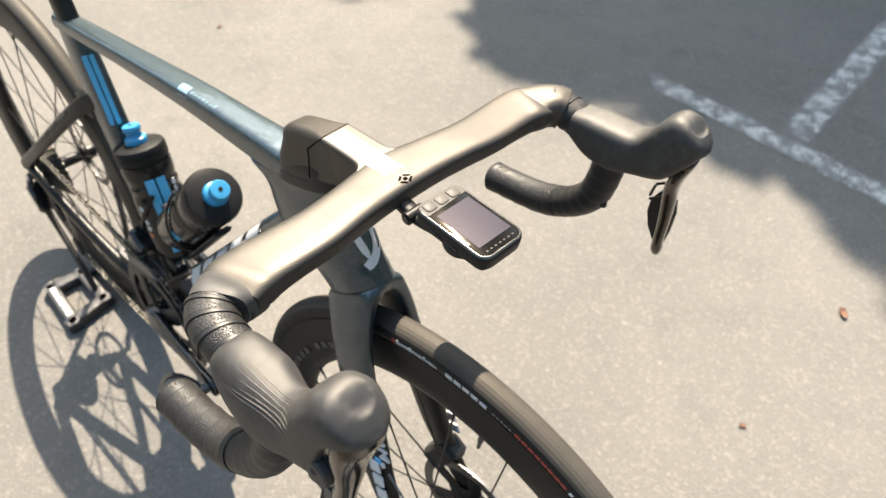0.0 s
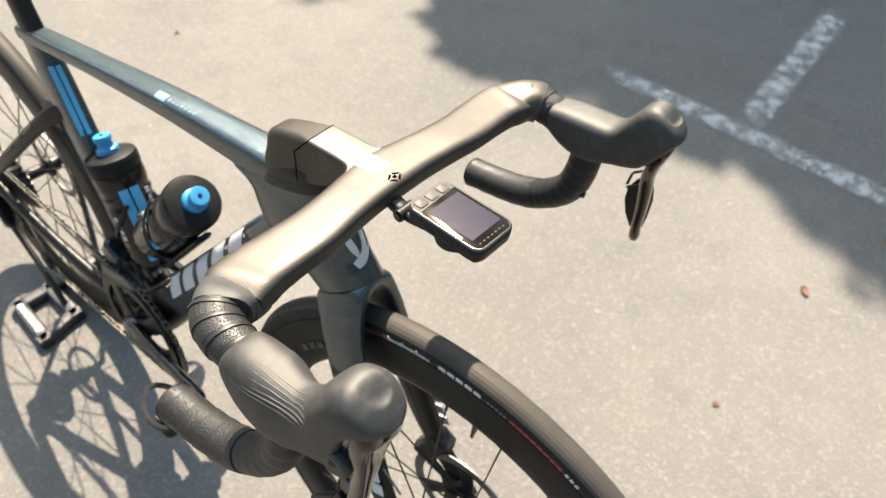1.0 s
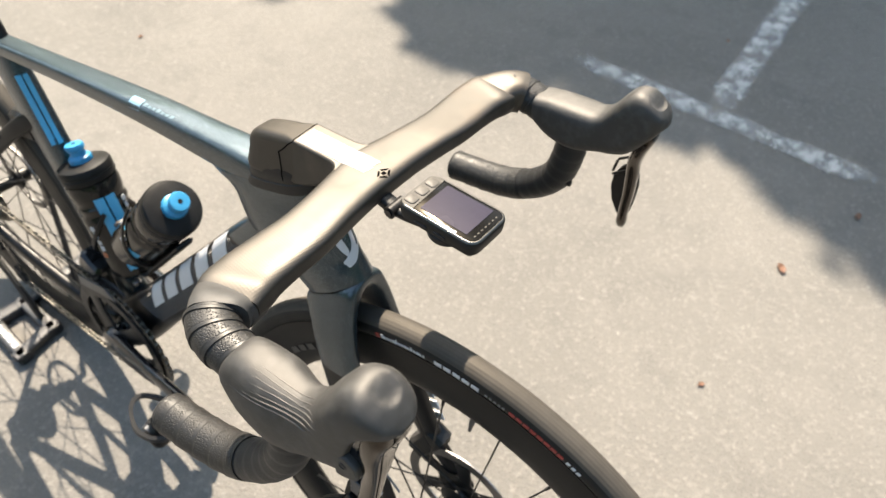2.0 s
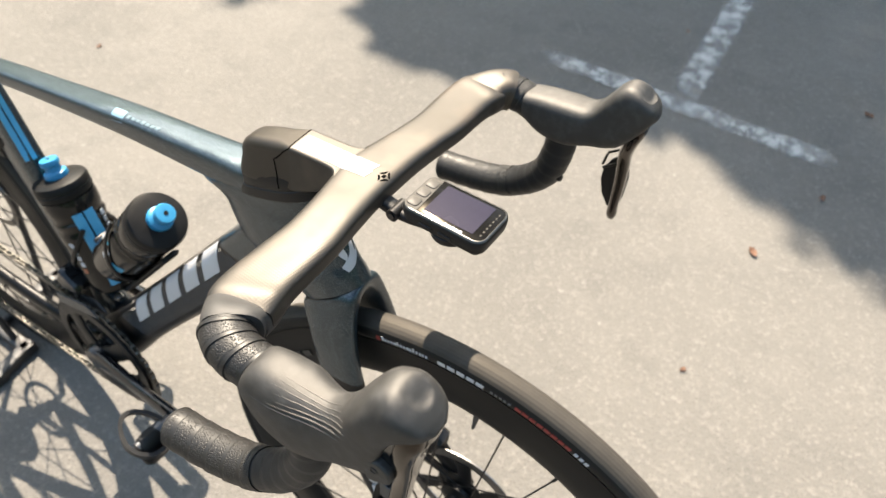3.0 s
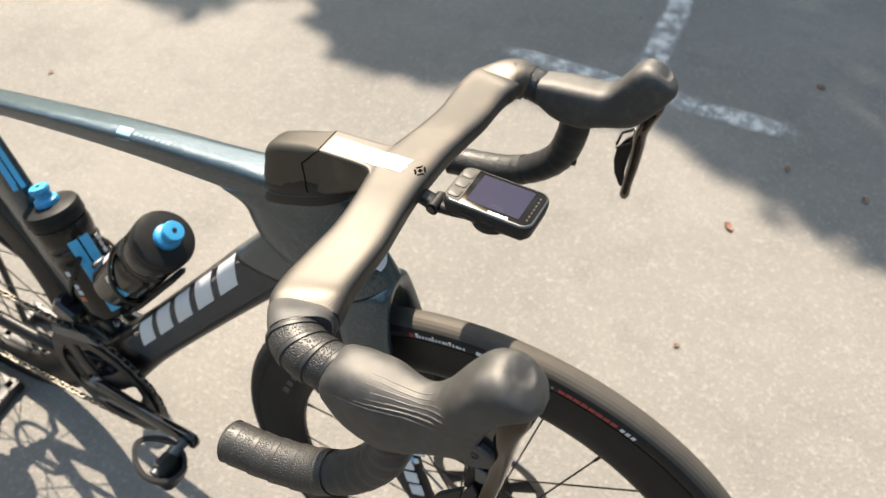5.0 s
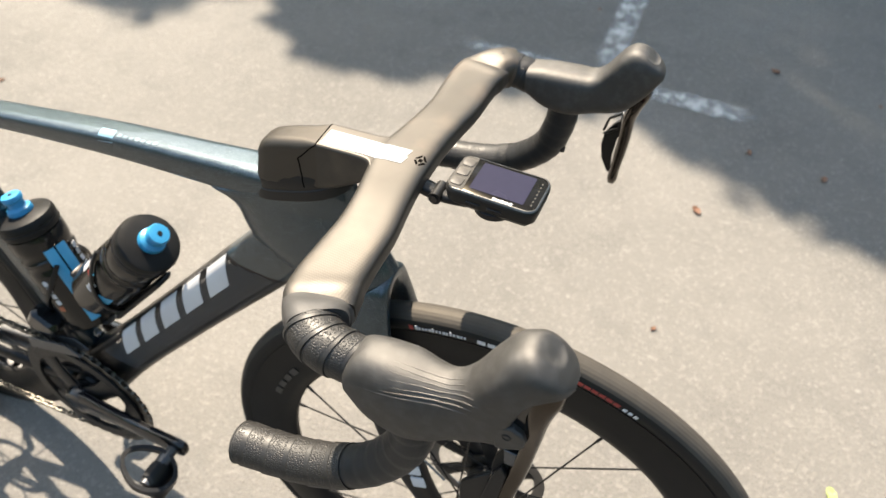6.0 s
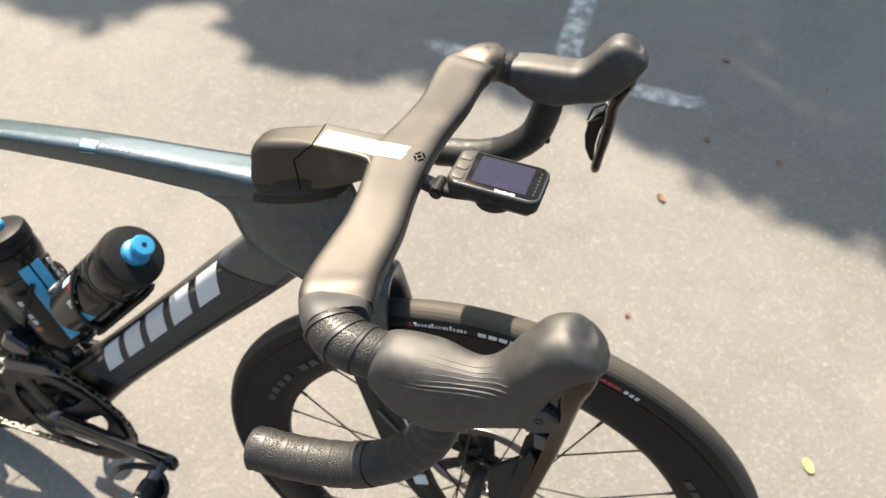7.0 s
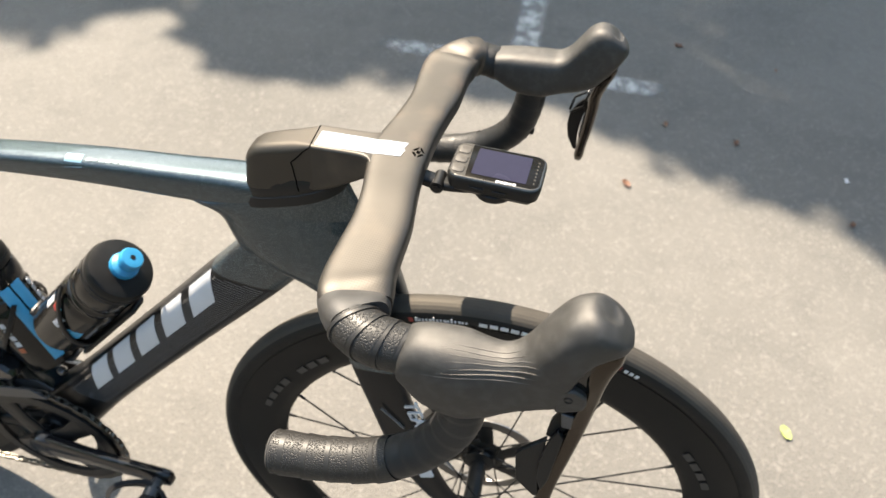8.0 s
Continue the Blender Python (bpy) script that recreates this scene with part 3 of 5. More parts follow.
# prints on the frame; names of makers are plain shapes
def print_on(name, outline, mat, parent, axis=(0, 1, 0), half=0.0006):
    bm = bmesh.new()
    slab(bm, outline, axis, half)
    return part(name, bm, mat, parent, angle=20)


def drape(name, grid, onto, mat, parent, lift=0.0004, steps=14, cross=4):
    """A thin print laid on the top of the things in onto; grid(u, v) gives its x and y."""
    trees = []
    for ob in onto:
        place = Matrix.Translation(ob.location) @ Matrix.Diagonal((*ob.scale, 1))
        trees.append(BVHTree.FromPolygons([place @ v.co for v in ob.data.vertices], [tuple(p.vertices) for p in ob.data.polygons]))
    bm = bmesh.new()
    rows, low = [], []
    for i in range(steps + 1):
        row = []
        for j in range(cross + 1):
            x, y = grid(i / steps, j / cross)
            hits = [t.ray_cast(Vector((x, y, 1.0)), Vector((0, 0, -1)))[0] for t in trees]
            z = max([q.z for q in hits if q is not None] or [0.855])
            row.append(Vector((x, y, z + lift)) - parent.location)
        rows.append(row)
    rings = [r + [q - Z * 0.0009 for q in reversed(r)] for r in rows]
    loft(bm, rings)
    return part(name, bm, mat, parent, angle=40)


BADGE = (-0.4055, -0.0168)
dt_dir, dt_up = Vector((0.7035, 0, 0.7107)), Vector((-0.7107, 0, 0.7035))
origin = Vector((-0.4995, -0.0238, 0.4345))
SLOT = 0.066
side_tree = BVHTree.FromPolygons([v.co for v in down_tube.data.vertices], [tuple(p.vertices) for p in down_tube.data.polygons])
for i in range(5):
    def at(u, v):
        p = origin + dt_dir * (i * SLOT - 0.015 + u + 1.05 * v) + dt_up * (v - 0.010)
        return Vector((p.x, -0.0247, p.z))
    # a slanted plain block in place of each letter
    w, hgt, th = 0.047, 0.028, 0.0100
    bm = bmesh.new()
    us = [0, th * 0.5, th, th + (w - 2 * th) * 0.5, w - th, w - th * 0.5, w]
    vs = [0, th * 0.35, th * 0.7, th, hgt * 0.5, hgt - th, hgt - th * 0.7, hgt - th * 0.35, hgt]
    net = []
    for u in us:
        net.append([])
        for v in vs:
            p = at(u, v)
            q = side_tree.ray_cast(Vector((p.x, -0.1, p.z)), Y)[0]
            net[-1].append(bm.verts.new((p.x, (q.y if q is not None else p.y) - 0.0008, p.z)))
    for a in range(len(us) - 1):
        for c in range(len(vs) - 1):
            bm.faces.new((net[a][c], net[a + 1][c], net[a + 1][c + 1], net[a][c + 1]))
    bmesh.ops.recalc_face_normals(bm, faces=bm.faces)
    bmesh.ops.solidify(bm, geom=bm.faces, thickness=0.0006)
    part("brand_block", bm, M["white"], chassis, angle=20)
# diagonal weave of the raw carbon, as fine raised threads
bm = bmesh.new()
for i in range(95):
    p0 = Vector((-0.53, 0, 0.378)) + dt_dir * (i * 0.0042) + dt_up * 0.037
    rows = []
    for j in range(8):
        q = p0 - dt_up * 0.058 * j / 7 + dt_dir * 0.030 * j / 7
        r = side_tree.ray_cast(Vector((q.x, -0.1, q.z)), Y)[0]
        if r is not None and r.z < 0.664 - 0.165 * (r.x + 0.2038):
            rows.append((r.x, r.y, r.z, 0.0007, 0.0005))
    if len(rows) > 3:
        sweep(bm, rows, up=(0, 1, 0), k=4)
part("weave", bm, M["thread"], chassis, "fine diagonal threads of bare carbon")
for y0, y1, dx in ((-0.0135, -0.0068, -0.004), (-0.0052, 0.0015, 0.0)):
    print_on("frame_stripe", [(-0.6492 + dx, y0, 0.632), (-0.6492 + dx * 0.4, y1, 0.632), (-0.6712 + dx * 0.4, y1, 0.729), (-0.6712 + dx, y0, 0.729)], M["blueprint"], chassis, axis=(1, -0.3, 0.22), half=0.0015)
drape("frame_badge", lambda u, v: (BADGE[0] + 0.019 * u - 0.002 * v, BADGE[1] + 0.0120 * v), (chassis,), M["paleblue"], chassis, steps=3, cross=4)
for i in range(7):
    drape("frame_badge", lambda u, v: (BADGE[0] + 0.0215 + 0.0072 * i + 0.0050 * u + 0.001 * v, BADGE[1] + 0.0045 + (0.0030 if i % 3 else 0.0040) * v), (chassis,), M["faint"], chassis, steps=2, cross=2)
print_on("frame_badge", [(-0.30, -0.0158, 0.7775), (-0.262, -0.0172, 0.7765), (-0.262, -0.0150, 0.7715), (-0.30, -0.0135, 0.7725)], M["blueprint"], chassis, axis=(0, 1, 0), half=0.0015)

head_tree = BVHTree.FromPolygons([v.co for v in chassis.data.vertices], [tuple(p.vertices) for p in chassis.data.polygons])
SLANT = Vector((-0.9, 0.436, 0)).normalized()


def on_nose(u, z):
    """The point of the head tube met from its front right, u across and z high."""
    q = Vector((0.436 * u, 0.9 * u, z)) - SLANT * 0.3
    return head_tree.ray_cast(q, SLANT)[0]


for line in ([(-0.0640, 0.7610, 0.0034), (-0.0605, 0.7525, 0.0038), (-0.0565, 0.7440, 0.0034), (-0.0545, 0.7385, 0.0010)], [(-0.0492, 0.7680, 0.0024), (-0.0468, 0.7600, 0.0032), (-0.0455, 0.7510, 0.0038), (-0.0470, 0.7425, 0.0042), (-0.0515, 0.7350, 0.0042), (-0.0575, 0.7285, 0.0030)]):
    bm = bmesh.new()
    edges_ = []
    fine_ = smooth_path(line, 4)
    for i, (u, z, h) in enumerate(fine_):
        a, b = fine_[max(i - 1, 0)], fine_[min(i + 1, len(fine_) - 1)]
        d = Vector((b[0] - a[0], b[1] - a[1])).normalized()
        row = [on_nose(u + d.y * h * j, z - d.x * h * j) for j in (-1, 0, 1)]
        if all(q is not None for q in row):
            edges_.append([q - SLANT * 0.0006 for q in row] + [q + SLANT * 0.0004 for q in reversed(row)])
    loft(bm, edges_)
    part("brand_mark", bm, M["white"], chassis)

# fork
bm = bmesh.new()
# rows from the dropout to the crown: y, z, half the thickness in y and z, rear and front x, half the rise of the chord
LEG = [(0.0520, 0.345, 0.0085, 0.0, -0.013, 0.013, 0.0), (0.0505, 0.395, 0.0085, 0.0, -0.057, -0.023, 0.0), (0.0470, 0.455, 0.0090, 0.0, -0.090, -0.046, 0.0), (0.0410, 0.540, 0.0092, 0.001, -0.116, -0.066, 0.0), (0.0375, 0.590, 0.0092, 0.0015, -0.130, -0.078, 0.0), (0.0332, 0.626, 0.0092, 0.003, -0.140, -0.0862, 0.003), (0.0278, 0.650, 0.0090, 0.0055, -0.148, -0.0900, 0.010), (0.0215, 0.667, 0.0080, 0.0100, -0.1575, -0.0920, 0.017), (0.0155, 0.677, 0.0082, 0.0115, -0.1630, -0.0925, 0.0205), (0.0075, 0.6825, 0.0040, 0.0120, -0.1633, -0.0925, 0.0220), (0.0, 0.6840, 0.0, 0.0122, -0.1633, -0.0925, 0.0224)]
rings = []
for y, z, ty, tz, x0, x1, rise in smooth_path(LEG + [(-y, z, -ty, tz, x0, x1, rise) for y, z, ty, tz, x0, x1, rise in reversed(LEG[:-1])], 5):
    rings.append(oval(((x0 + x1) / 2, y, z), Vector(((x1 - x0) / 2, 0, rise)), Vector((0, ty, tz)), 1.0, 1.0, 2.9, 60))
loft(bm, rings)
fork = part("fork", bm, M["paint"], bike, "petrol carbon fork with deep legs, raw black carbon below", angle=50)
fork.matrix_local = STEER
fork.data.materials.append(M["carbon"])
for p in fork.data.polygons:
    if p.center.z < 0.600:
        p.material_index = 1
# pale hairlines along the edges of the legs
for a, b in (((-0.0990, 0.5480), (-0.0750, 0.5180)), ((-0.0455, 0.4850), (-0.0212, 0.4575))):
    u = Vector((b[0] - a[0], 0, b[1] - a[1])).normalized()
    e = u.cross(Y) * 0.0006
    print_on("fork_hairline", [Vector((x, -0.0530, z)) + k * e for (x, z), k in ((a, -1), (b, -1), (b, 1), (a, 1))], M["grey"], fork, axis=(0, 1, 0), half=0.0012)
bm = bmesh.new()
loft(bm, [nose_ring((f[0] + g * 0.6, f[1] + g), (r[0] - g * 0.6, r[1] + g), w + e, 0.38) for (f, r, w) in HEAD[:1] for g, e in ((-0.0022, -0.0012), (-0.0012, 0.0003), (-0.0006, -0.0008), (0.0, -0.0012))])
part("headset_seam", bm, M["satin"], fork)
for s in (-1, 1):
    for z0, z1, x0 in ((0.49, 0.43, -0.066),):
        for j in range(3):
            za, zb = z0 + (z1 - z0) * j / 3, z0 + (z1 - z0) * (j + 0.7) / 3
            yy = 0.0515 + (0.545 - za) * 0.085
            print_on("fork_print", [(x0 + (z0 - za) * 0.32 - 0.007, yy * s, za), (x0 + (z0 - za) * 0.32 + 0.008, yy * s, za + 0.006), (x0 + (z0 - zb) * 0.32 + 0.008, (yy + 0.0015) * s, zb + 0.006), (x0 + (z0 - zb) * 0.32 - 0.007, (yy + 0.0015) * s, zb)], M["white"], fork, axis=(0, 1, 0), half=0.001)

for z0, z1, x0, x1, key in ((0.500, 0.493, -0.0645, -0.056, "blueprint"), (0.4925, 0.489, -0.065, -0.053, "red"), (0.499, 0.494, -0.0555, -0.0505, "white")):
    print_on("fork_emblem", [(x0, -0.0548, z0), (x1, -0.0548, z0 + 0.003), (x1 + 0.002, -0.0554, z1 + 0.003), (x0 + 0.002, -0.0554, z1)], M[key], fork, axis=(0, 1, 0), half=0.001)
curve = bpy.data.curves.new("team_word", "FONT")
curve.body, curve.size, curve.extrude, curve.align_y = "TEAM", 0.0235, 0.0012, "CENTER"
holder = bpy.data.objects.new("team_word", curve)
scene.collection.objects.link(holder)
bpy.context.view_layer.update()
word = bpy.data.meshes.new_from_object(holder)
bpy.data.objects.remove(holder)
word.materials.clear()
word.materials.append(M["white"])
team = new("team_word", word)
team.parent = fork
along, ahead = Vector((0.33, -0.05, -0.943)).normalized(), Vector((0.943, -0.02, 0.33)).normalized()
nrm_ = along.cross(ahead).normalized()
team.matrix_local = Matrix.Translation((-0.0690, -0.0517, 0.566)) @ Matrix((along, nrm_.cross(along), nrm_)).transposed().to_4x4()


# wheels
VALVE = 82.0
def wheel(name, c, label):
    bm = bmesh.new()
    prof = [(0.3165, -0.0125), (0.3175, -0.0135), (0.312, -0.014), (0.30, -0.0142), (0.285, -0.0135), (0.27, -0.0115), (0.261, -0.008), (R_RIM_IN, -0.003), (R_RIM_IN, 0.003), (0.261, 0.008), (0.27, 0.0115), (0.285, 0.0135), (0.30, 0.0142), (0.312, 0.014), (0.3175, 0.0135), (0.3165, 0.0125), (0.309, 0.008), (0.309, -0.008)]
    lathe(bm, c, (0, 1, 0), prof, 128, closed=True)
    w = part(name, bm, M["rim"], bike, label)
    # tyre, with fine ridges round its tread
    bm = bmesh.new()
    prof, steps = [], 72
    for i in range(steps):
        t = 2 * math.pi * i / steps
        d = (t + math.pi) % (2 * math.pi) - math.pi
        g = 0.00028 if abs(d) < 1.0 and i % 3 == 0 else 0.0
        prof.append((0.3245 + (R_TUBE + g) * math.cos(t), (R_TUBE + g) * math.sin(t)))
    lathe(bm, c, (0, 1, 0), prof, 144, closed=True)
    for f_ in bm.faces:
        q = f_.calc_center_median() - Vector(c)
        r = math.hypot(q.x, q.z)
        f_.material_index = 0 if math.atan2(abs(q.y), r - 0.3245) < 1.02 else 1
    part("tyre", bm, [M["tread"], M["side"]], w, "slick tyre with fine ridges round its tread", angle=60)
    # hub and spokes
    bm = bmesh.new()
    lathe(bm, c, (0, 1, 0), [(0.0, -0.05), (0.012, -0.05), (0.013, -0.04), (0.019, -0.036), (0.019, -0.032), (0.011, -0.028), (0.0105, 0.024), (0.021, 0.028), (0.021, 0.033), (0.014, 0.036), (0.013, 0.05), (0.0, 0.05)], 28)
    part("hub", bm, M["satin"], w)
    for i in range(24):
        s = 1 if i % 2 else -1
        t = radians(15 * i - 0.3)
        t_h = t + (1.25 if (i // 2) % 2 else -1.25)
        a = Vector(c) + Vector((math.cos(t_h) * 0.018, 0.034 * s, math.sin(t_h) * 0.018))
        b = Vector(c) + Vector((math.cos(t) * 0.258, 0.004 * s, math.sin(t) * 0.258))
        bm = bmesh.new()
        tube(bm, a, b, 0.0011, k=6)
        tube(bm, b.lerp(a, 0.04), b, 0.0018, k=6)
        part("spoke", bm, M["satin"], w)
    return w


front = wheel("front_wheel", AXLE_F, "deep dark carbon front wheel")
front.matrix_local = STEER
bm = bmesh.new()
vdir = Vector((math.cos(radians(VALVE)), 0, math.sin(radians(VALVE))))
tube(bm, AXLE_F + vdir * 0.258, AXLE_F + vdir * 0.240, 0.0032, k=12)
tube(bm, AXLE_F + vdir * 0.240, AXLE_F + vdir * 0.226, 0.0024, 0.002, k=12)
part("valve", bm, M["alloy"], front)
rear = wheel("rear_wheel", AXLE_R, "deep dark carbon rear wheel")


def tyre_print(parent, c, t0, t1, r0, r1, mat, s=-1):
    """A printed bar on the side of a wheel, from angle t0 to t1 and radius r0 to r1."""
    bm = bmesh.new()
    n = max(2, int(abs(t1 - t0) / 1.5) + 1)
    rows = []
    for i in range(n + 1):
        t = radians(t0 + (t1 - t0) * i / n)
        row = []
        for r in (r0, r1):
            if r > 0.3175:
                y = math.sqrt(max(R_TUBE ** 2 - (r - 0.3245) ** 2, 1e-8)) + 0.0005
            else:
                y = 0.0150
            row.append(Vector(c) + Vector((math.cos(t) * r, s * y, math.sin(t) * r)))
        rows.append(row)
    rings = [[row[0], row[1], row[1] - Y * s * 0.0008, row[0] - Y * s * 0.0008] for row in rows]
    loft(bm, rings)
    part("wheel_print", bm, mat, parent)


for s in (-1, 1):
    tyre_print(front, AXLE_F, 103.4, 102.6, 0.3205, 0.3265, M["red"], s)
    for i in range(15):
        a = 102.2 - i * 0.65
        tyre_print(front, AXLE_F, a, a - (0.34 if i % 4 else 0.5), 0.3216, 0.3252 if i % 5 else 0.3270, M["white"], s)
    for i in range(5):
        a = 90.7 - i * 1.85
        tyre_print(front, AXLE_F, a, a - 1.45, 0.3211, 0.3262, M["white"], s)
    for i in range(5):
        a = 80.6 - i * 0.85
        tyre_print(front, AXLE_F, a, a - 0.5, 0.3222, 0.3252, M["grey"], s)
    for i in range(8):
        a = 75.9 - i * 1.4
        tyre_print(front, AXLE_F, a, a - 1.15, 0.3215, 0.3262, M["red"], s)
    for i in range(3):
        a = 64.2 - i * 1.1
        tyre_print(front, AXLE_F, a, a - 0.7, 0.3215, 0.326, M["white"], s)
    for a0, step in ((157, -3.9), (37, -3.9), (277, -3.9)):
        for i in range(8):
            if i == 4:
                continue
            tyre_print(front, AXLE_F, a0 + step * i, a0 + step * (i + 0.72), 0.2795, 0.2875, M["dim"], s)

# brake rotor and caliper on the left of the front wheel, cooled by dark fins
bm = bmesh.new()
lathe(bm, AXLE_F + Y * 0.041, (0, 1, 0), [(0.066, -0.0009), (0.08, -0.0009), (0.08, 0.0009), (0.066, 0.0009)], 72, closed=True)
rotor = part("brake_rotor", bm, M["rot"], fork, "steel brake rotor")
for i in range(6):
    t = 2 * math.pi * i / 6
    bm = bmesh.new()
    a = AXLE_F + Y * 0.041 + Vector((math.cos(t), 0, math.sin(t))) * 0.02
    b = AXLE_F + Y * 0.041 + Vector((math.cos(t + 0.5), 0, math.sin(t + 0.5))) * 0.066
    sweep(bm, [(*a, 0.007, 0.002), (*a.lerp(b, 0.5), 0.010, 0.002), (*b, 0.012, 0.002)], up=(0, 1, 0), n=3, k=10)
    part("rotor_fin", bm, M["satin"], rotor, "black cooling fin")
bm = bmesh.new()
lathe(bm, AXLE_F + Y * 0.041, (0, 1, 0), [(0.012, -0.004), (0.03, -0.003), (0.034, 0), (0.03, 0.003), (0.012, 0.004)], 32, closed=True)
part("rotor_lock_ring", bm, M["satin"], front)
bm = bmesh.new()
box(bm, (-0.055, 0.05, 0.40), (0.5, 0, 0.86), (0, 1, 0), (-0.86, 0, 0.5), 0.035, 0.013, 0.016, 0.005)
part("brake_caliper", bm, M["satin"], fork, "black disc brake caliper")
bm = bmesh.new()
sweep(bm, smooth_path([(-0.06, 0.05, 0.43, 0.0025, 0.0025), (-0.07, 0.052, 0.47, 0.0025, 0.0025), (-0.08, 0.044, 0.52, 0.0025, 0.0025)]), up=(1, 0, 0), k=8)
part("brake_hose", bm, M["satin"], fork)
bm = bmesh.new()
tube(bm, (0, -0.062, 0.339), (0, 0.062, 0.339), 0.007, k=12)
tube(bm, (0, -0.064, 0.339), (0, -0.058, 0.339), 0.011, k=16)
part("front_axle", bm, M["alloy"], fork)

# stem, rear cover and spacer
def slab_ring(x, zt, zb, wt, wb, r0=0.0032, r1=0.005, arc=9):
    """A four-sided ring across the bicycle, with flat sides and round corners."""
    out = []
    for (y, z, dy, dz, r, t0) in ((wt, zt, -1, -1, r0, 0), (-wt, zt, 1, -1, r0, 90), (-wb, zb, 1, 1, r1, 180), (wb, zb, -1, 1, r1, 270)):
        r = min(r, (zt - zb) * 0.45, abs(y) * 0.8)
        cy, cz = y + dy * r, z + dz * r
        for i in range(arc + 1):
            t = radians(t0 + 90 * i / arc)
            out.append(Vector((x, cy + r * math.cos(t), cz + r * math.sin(t))))
        # a point close to the corner keeps the flat side flat
        step = {0: (-0.0012, 0), 90: (0, -0.0012), 180: (0.0012, 0), 270: (0, 0.0012)}[t0]
        out.append(out[-1] + Vector((0, *step)))
        nxt = {0: (-wt + r0, zt), 90: (-wb, zb + r1), 180: (wb - r1, zb), 270: (wt, zt - r0)}[t0]
        out.append(Vector((x, nxt[0] - step[0], nxt[1] - step[1])))
    return out


def narrow(ring_):
    """The left side of the stem is a little narrower than the right."""
    for q in ring_:
        if 0.0 < q.y < 0.03:
            q.y *= 0.85
    return ring_


bm = bmesh.new()
rings = []
for x, zt, zb, wt, wb in ((-0.152, 0.8544, 0.808, 0.0184, 0.0222), (-0.135, 0.8542, 0.814, 0.0184, 0.0212), (-0.122, 0.8540, 0.820, 0.0184, 0.0200), (-0.114, 0.8538, 0.824, 0.0186, 0.0198), (-0.109, 0.8537, 0.827, 0.0189, 0.0200), (-0.105, 0.8536, 0.829, 0.0197, 0.0206), (-0.102, 0.8533, 0.8305, 0.0212, 0.0219), (-0.0995, 0.8530, 0.832, 0.0240, 0.0245), (-0.0965, 0.8522, 0.834, 0.0290, 0.0293), (-0.093, 0.8508, 0.836, 0.0360, 0.0360), (-0.085, 0.8490, 0.838, 0.0430, 0.0430)):
    rings.append(narrow(slab_ring(x, zt, zb, wt, wb)))
loft(bm, rings)
stem = part("stem", bm, M["bar"], bike, "matt black one-piece stem")
stem.location = (0.0, 0.0015, -0.0022)
bm = bmesh.new()
rings = []
for x, zt, zb, wt, wb in ((-0.2178, 0.8255, 0.803, 0.0100, 0.0150), (-0.2165, 0.8315, 0.802, 0.0132, 0.0190), (-0.2125, 0.8372, 0.801, 0.0152, 0.0218), (-0.205, 0.8422, 0.801, 0.0164, 0.0232), (-0.195, 0.8452, 0.802, 0.0171, 0.0238), (-0.182, 0.8486, 0.803, 0.0176, 0.0238), (-0.168, 0.8516, 0.805, 0.0180, 0.0232), (-0.1515, 0.8544, 0.808, 0.0184, 0.0222)):
    rings.append(narrow(slab_ring(x, zt, zb, wt, wb, 0.0032 + 0.0055 * min(1.0, (-0.1515 - x) / 0.012))))
loft(bm, rings)
cover = part("stem_cover", bm, M["cover"], stem, "black cover behind the stem clamp")
bm = bmesh.new()
rings = []
for f, r, w in (((-0.1270, 0.8100), (-0.2305, 0.7835), 0.0256), ((-0.1290, 0.8150), (-0.2280, 0.7890), 0.0254), ((-0.1305, 0.8192), (-0.2257, 0.7945), 0.0249), ((-0.1313, 0.8198), (-0.2245, 0.7952), 0.0242), ((-0.1313, 0.8205), (-0.2247, 0.7960), 0.0246), ((-0.1355, 0.8260), (-0.2215, 0.8035), 0.0238), ((-0.1420, 0.8320), (-0.2060, 0.8200), 0.0195)):
    ring_ = nose_ring(f, r, w, 0.22, 3.8)
    for q in ring_:
        q.z -= 0.0060 * min(1.0, abs(q.y) / w) ** 2 * (1.0 if f[1] < 0.823 else 0.4)
    rings.append(ring_)
loft(bm, rings)
spacer = part("headset_spacer", bm, M["satin"], stem)
solids = (stem, cover, spacer)
points, sides = [], []
for ob in solids:
    sides += [tuple(i + len(points) for i in q.vertices) for q in ob.data.polygons]
    points += [v.co for v in ob.data.vertices]
shell = BVHTree.FromPolygons(points, sides)
# the joint between stem and cover runs over the top and down both sides
bm = bmesh.new()
way = [Vector(p) for p in ((-0.1650, 0.0205, 0.8079), (-0.1704, 0.0200, 0.8365), (-0.1538, 0.0152, 0.8544), (-0.1515, -0.0184, 0.8544), (-0.1704, -0.0231, 0.8365), (-0.1650, -0.0236, 0.8079))]
rows = []
for a, b in zip(way, way[1:]):
    for i in range(24):
        p = a.lerp(b, i / 24)
        out = Vector((0, math.copysign(1.0, p.y), 0))
        q = shell.find_nearest(p)[0] if p.z > 0.834 else shell.ray_cast(p + out * 0.05, -out)[0]
        if q is not None:
            rows.append((*q, 0.0006, 0.0006))
sweep(bm, rows, k=6)
part("cover_seam", bm, M["gap"], cover, "dark joint between stem and cover")
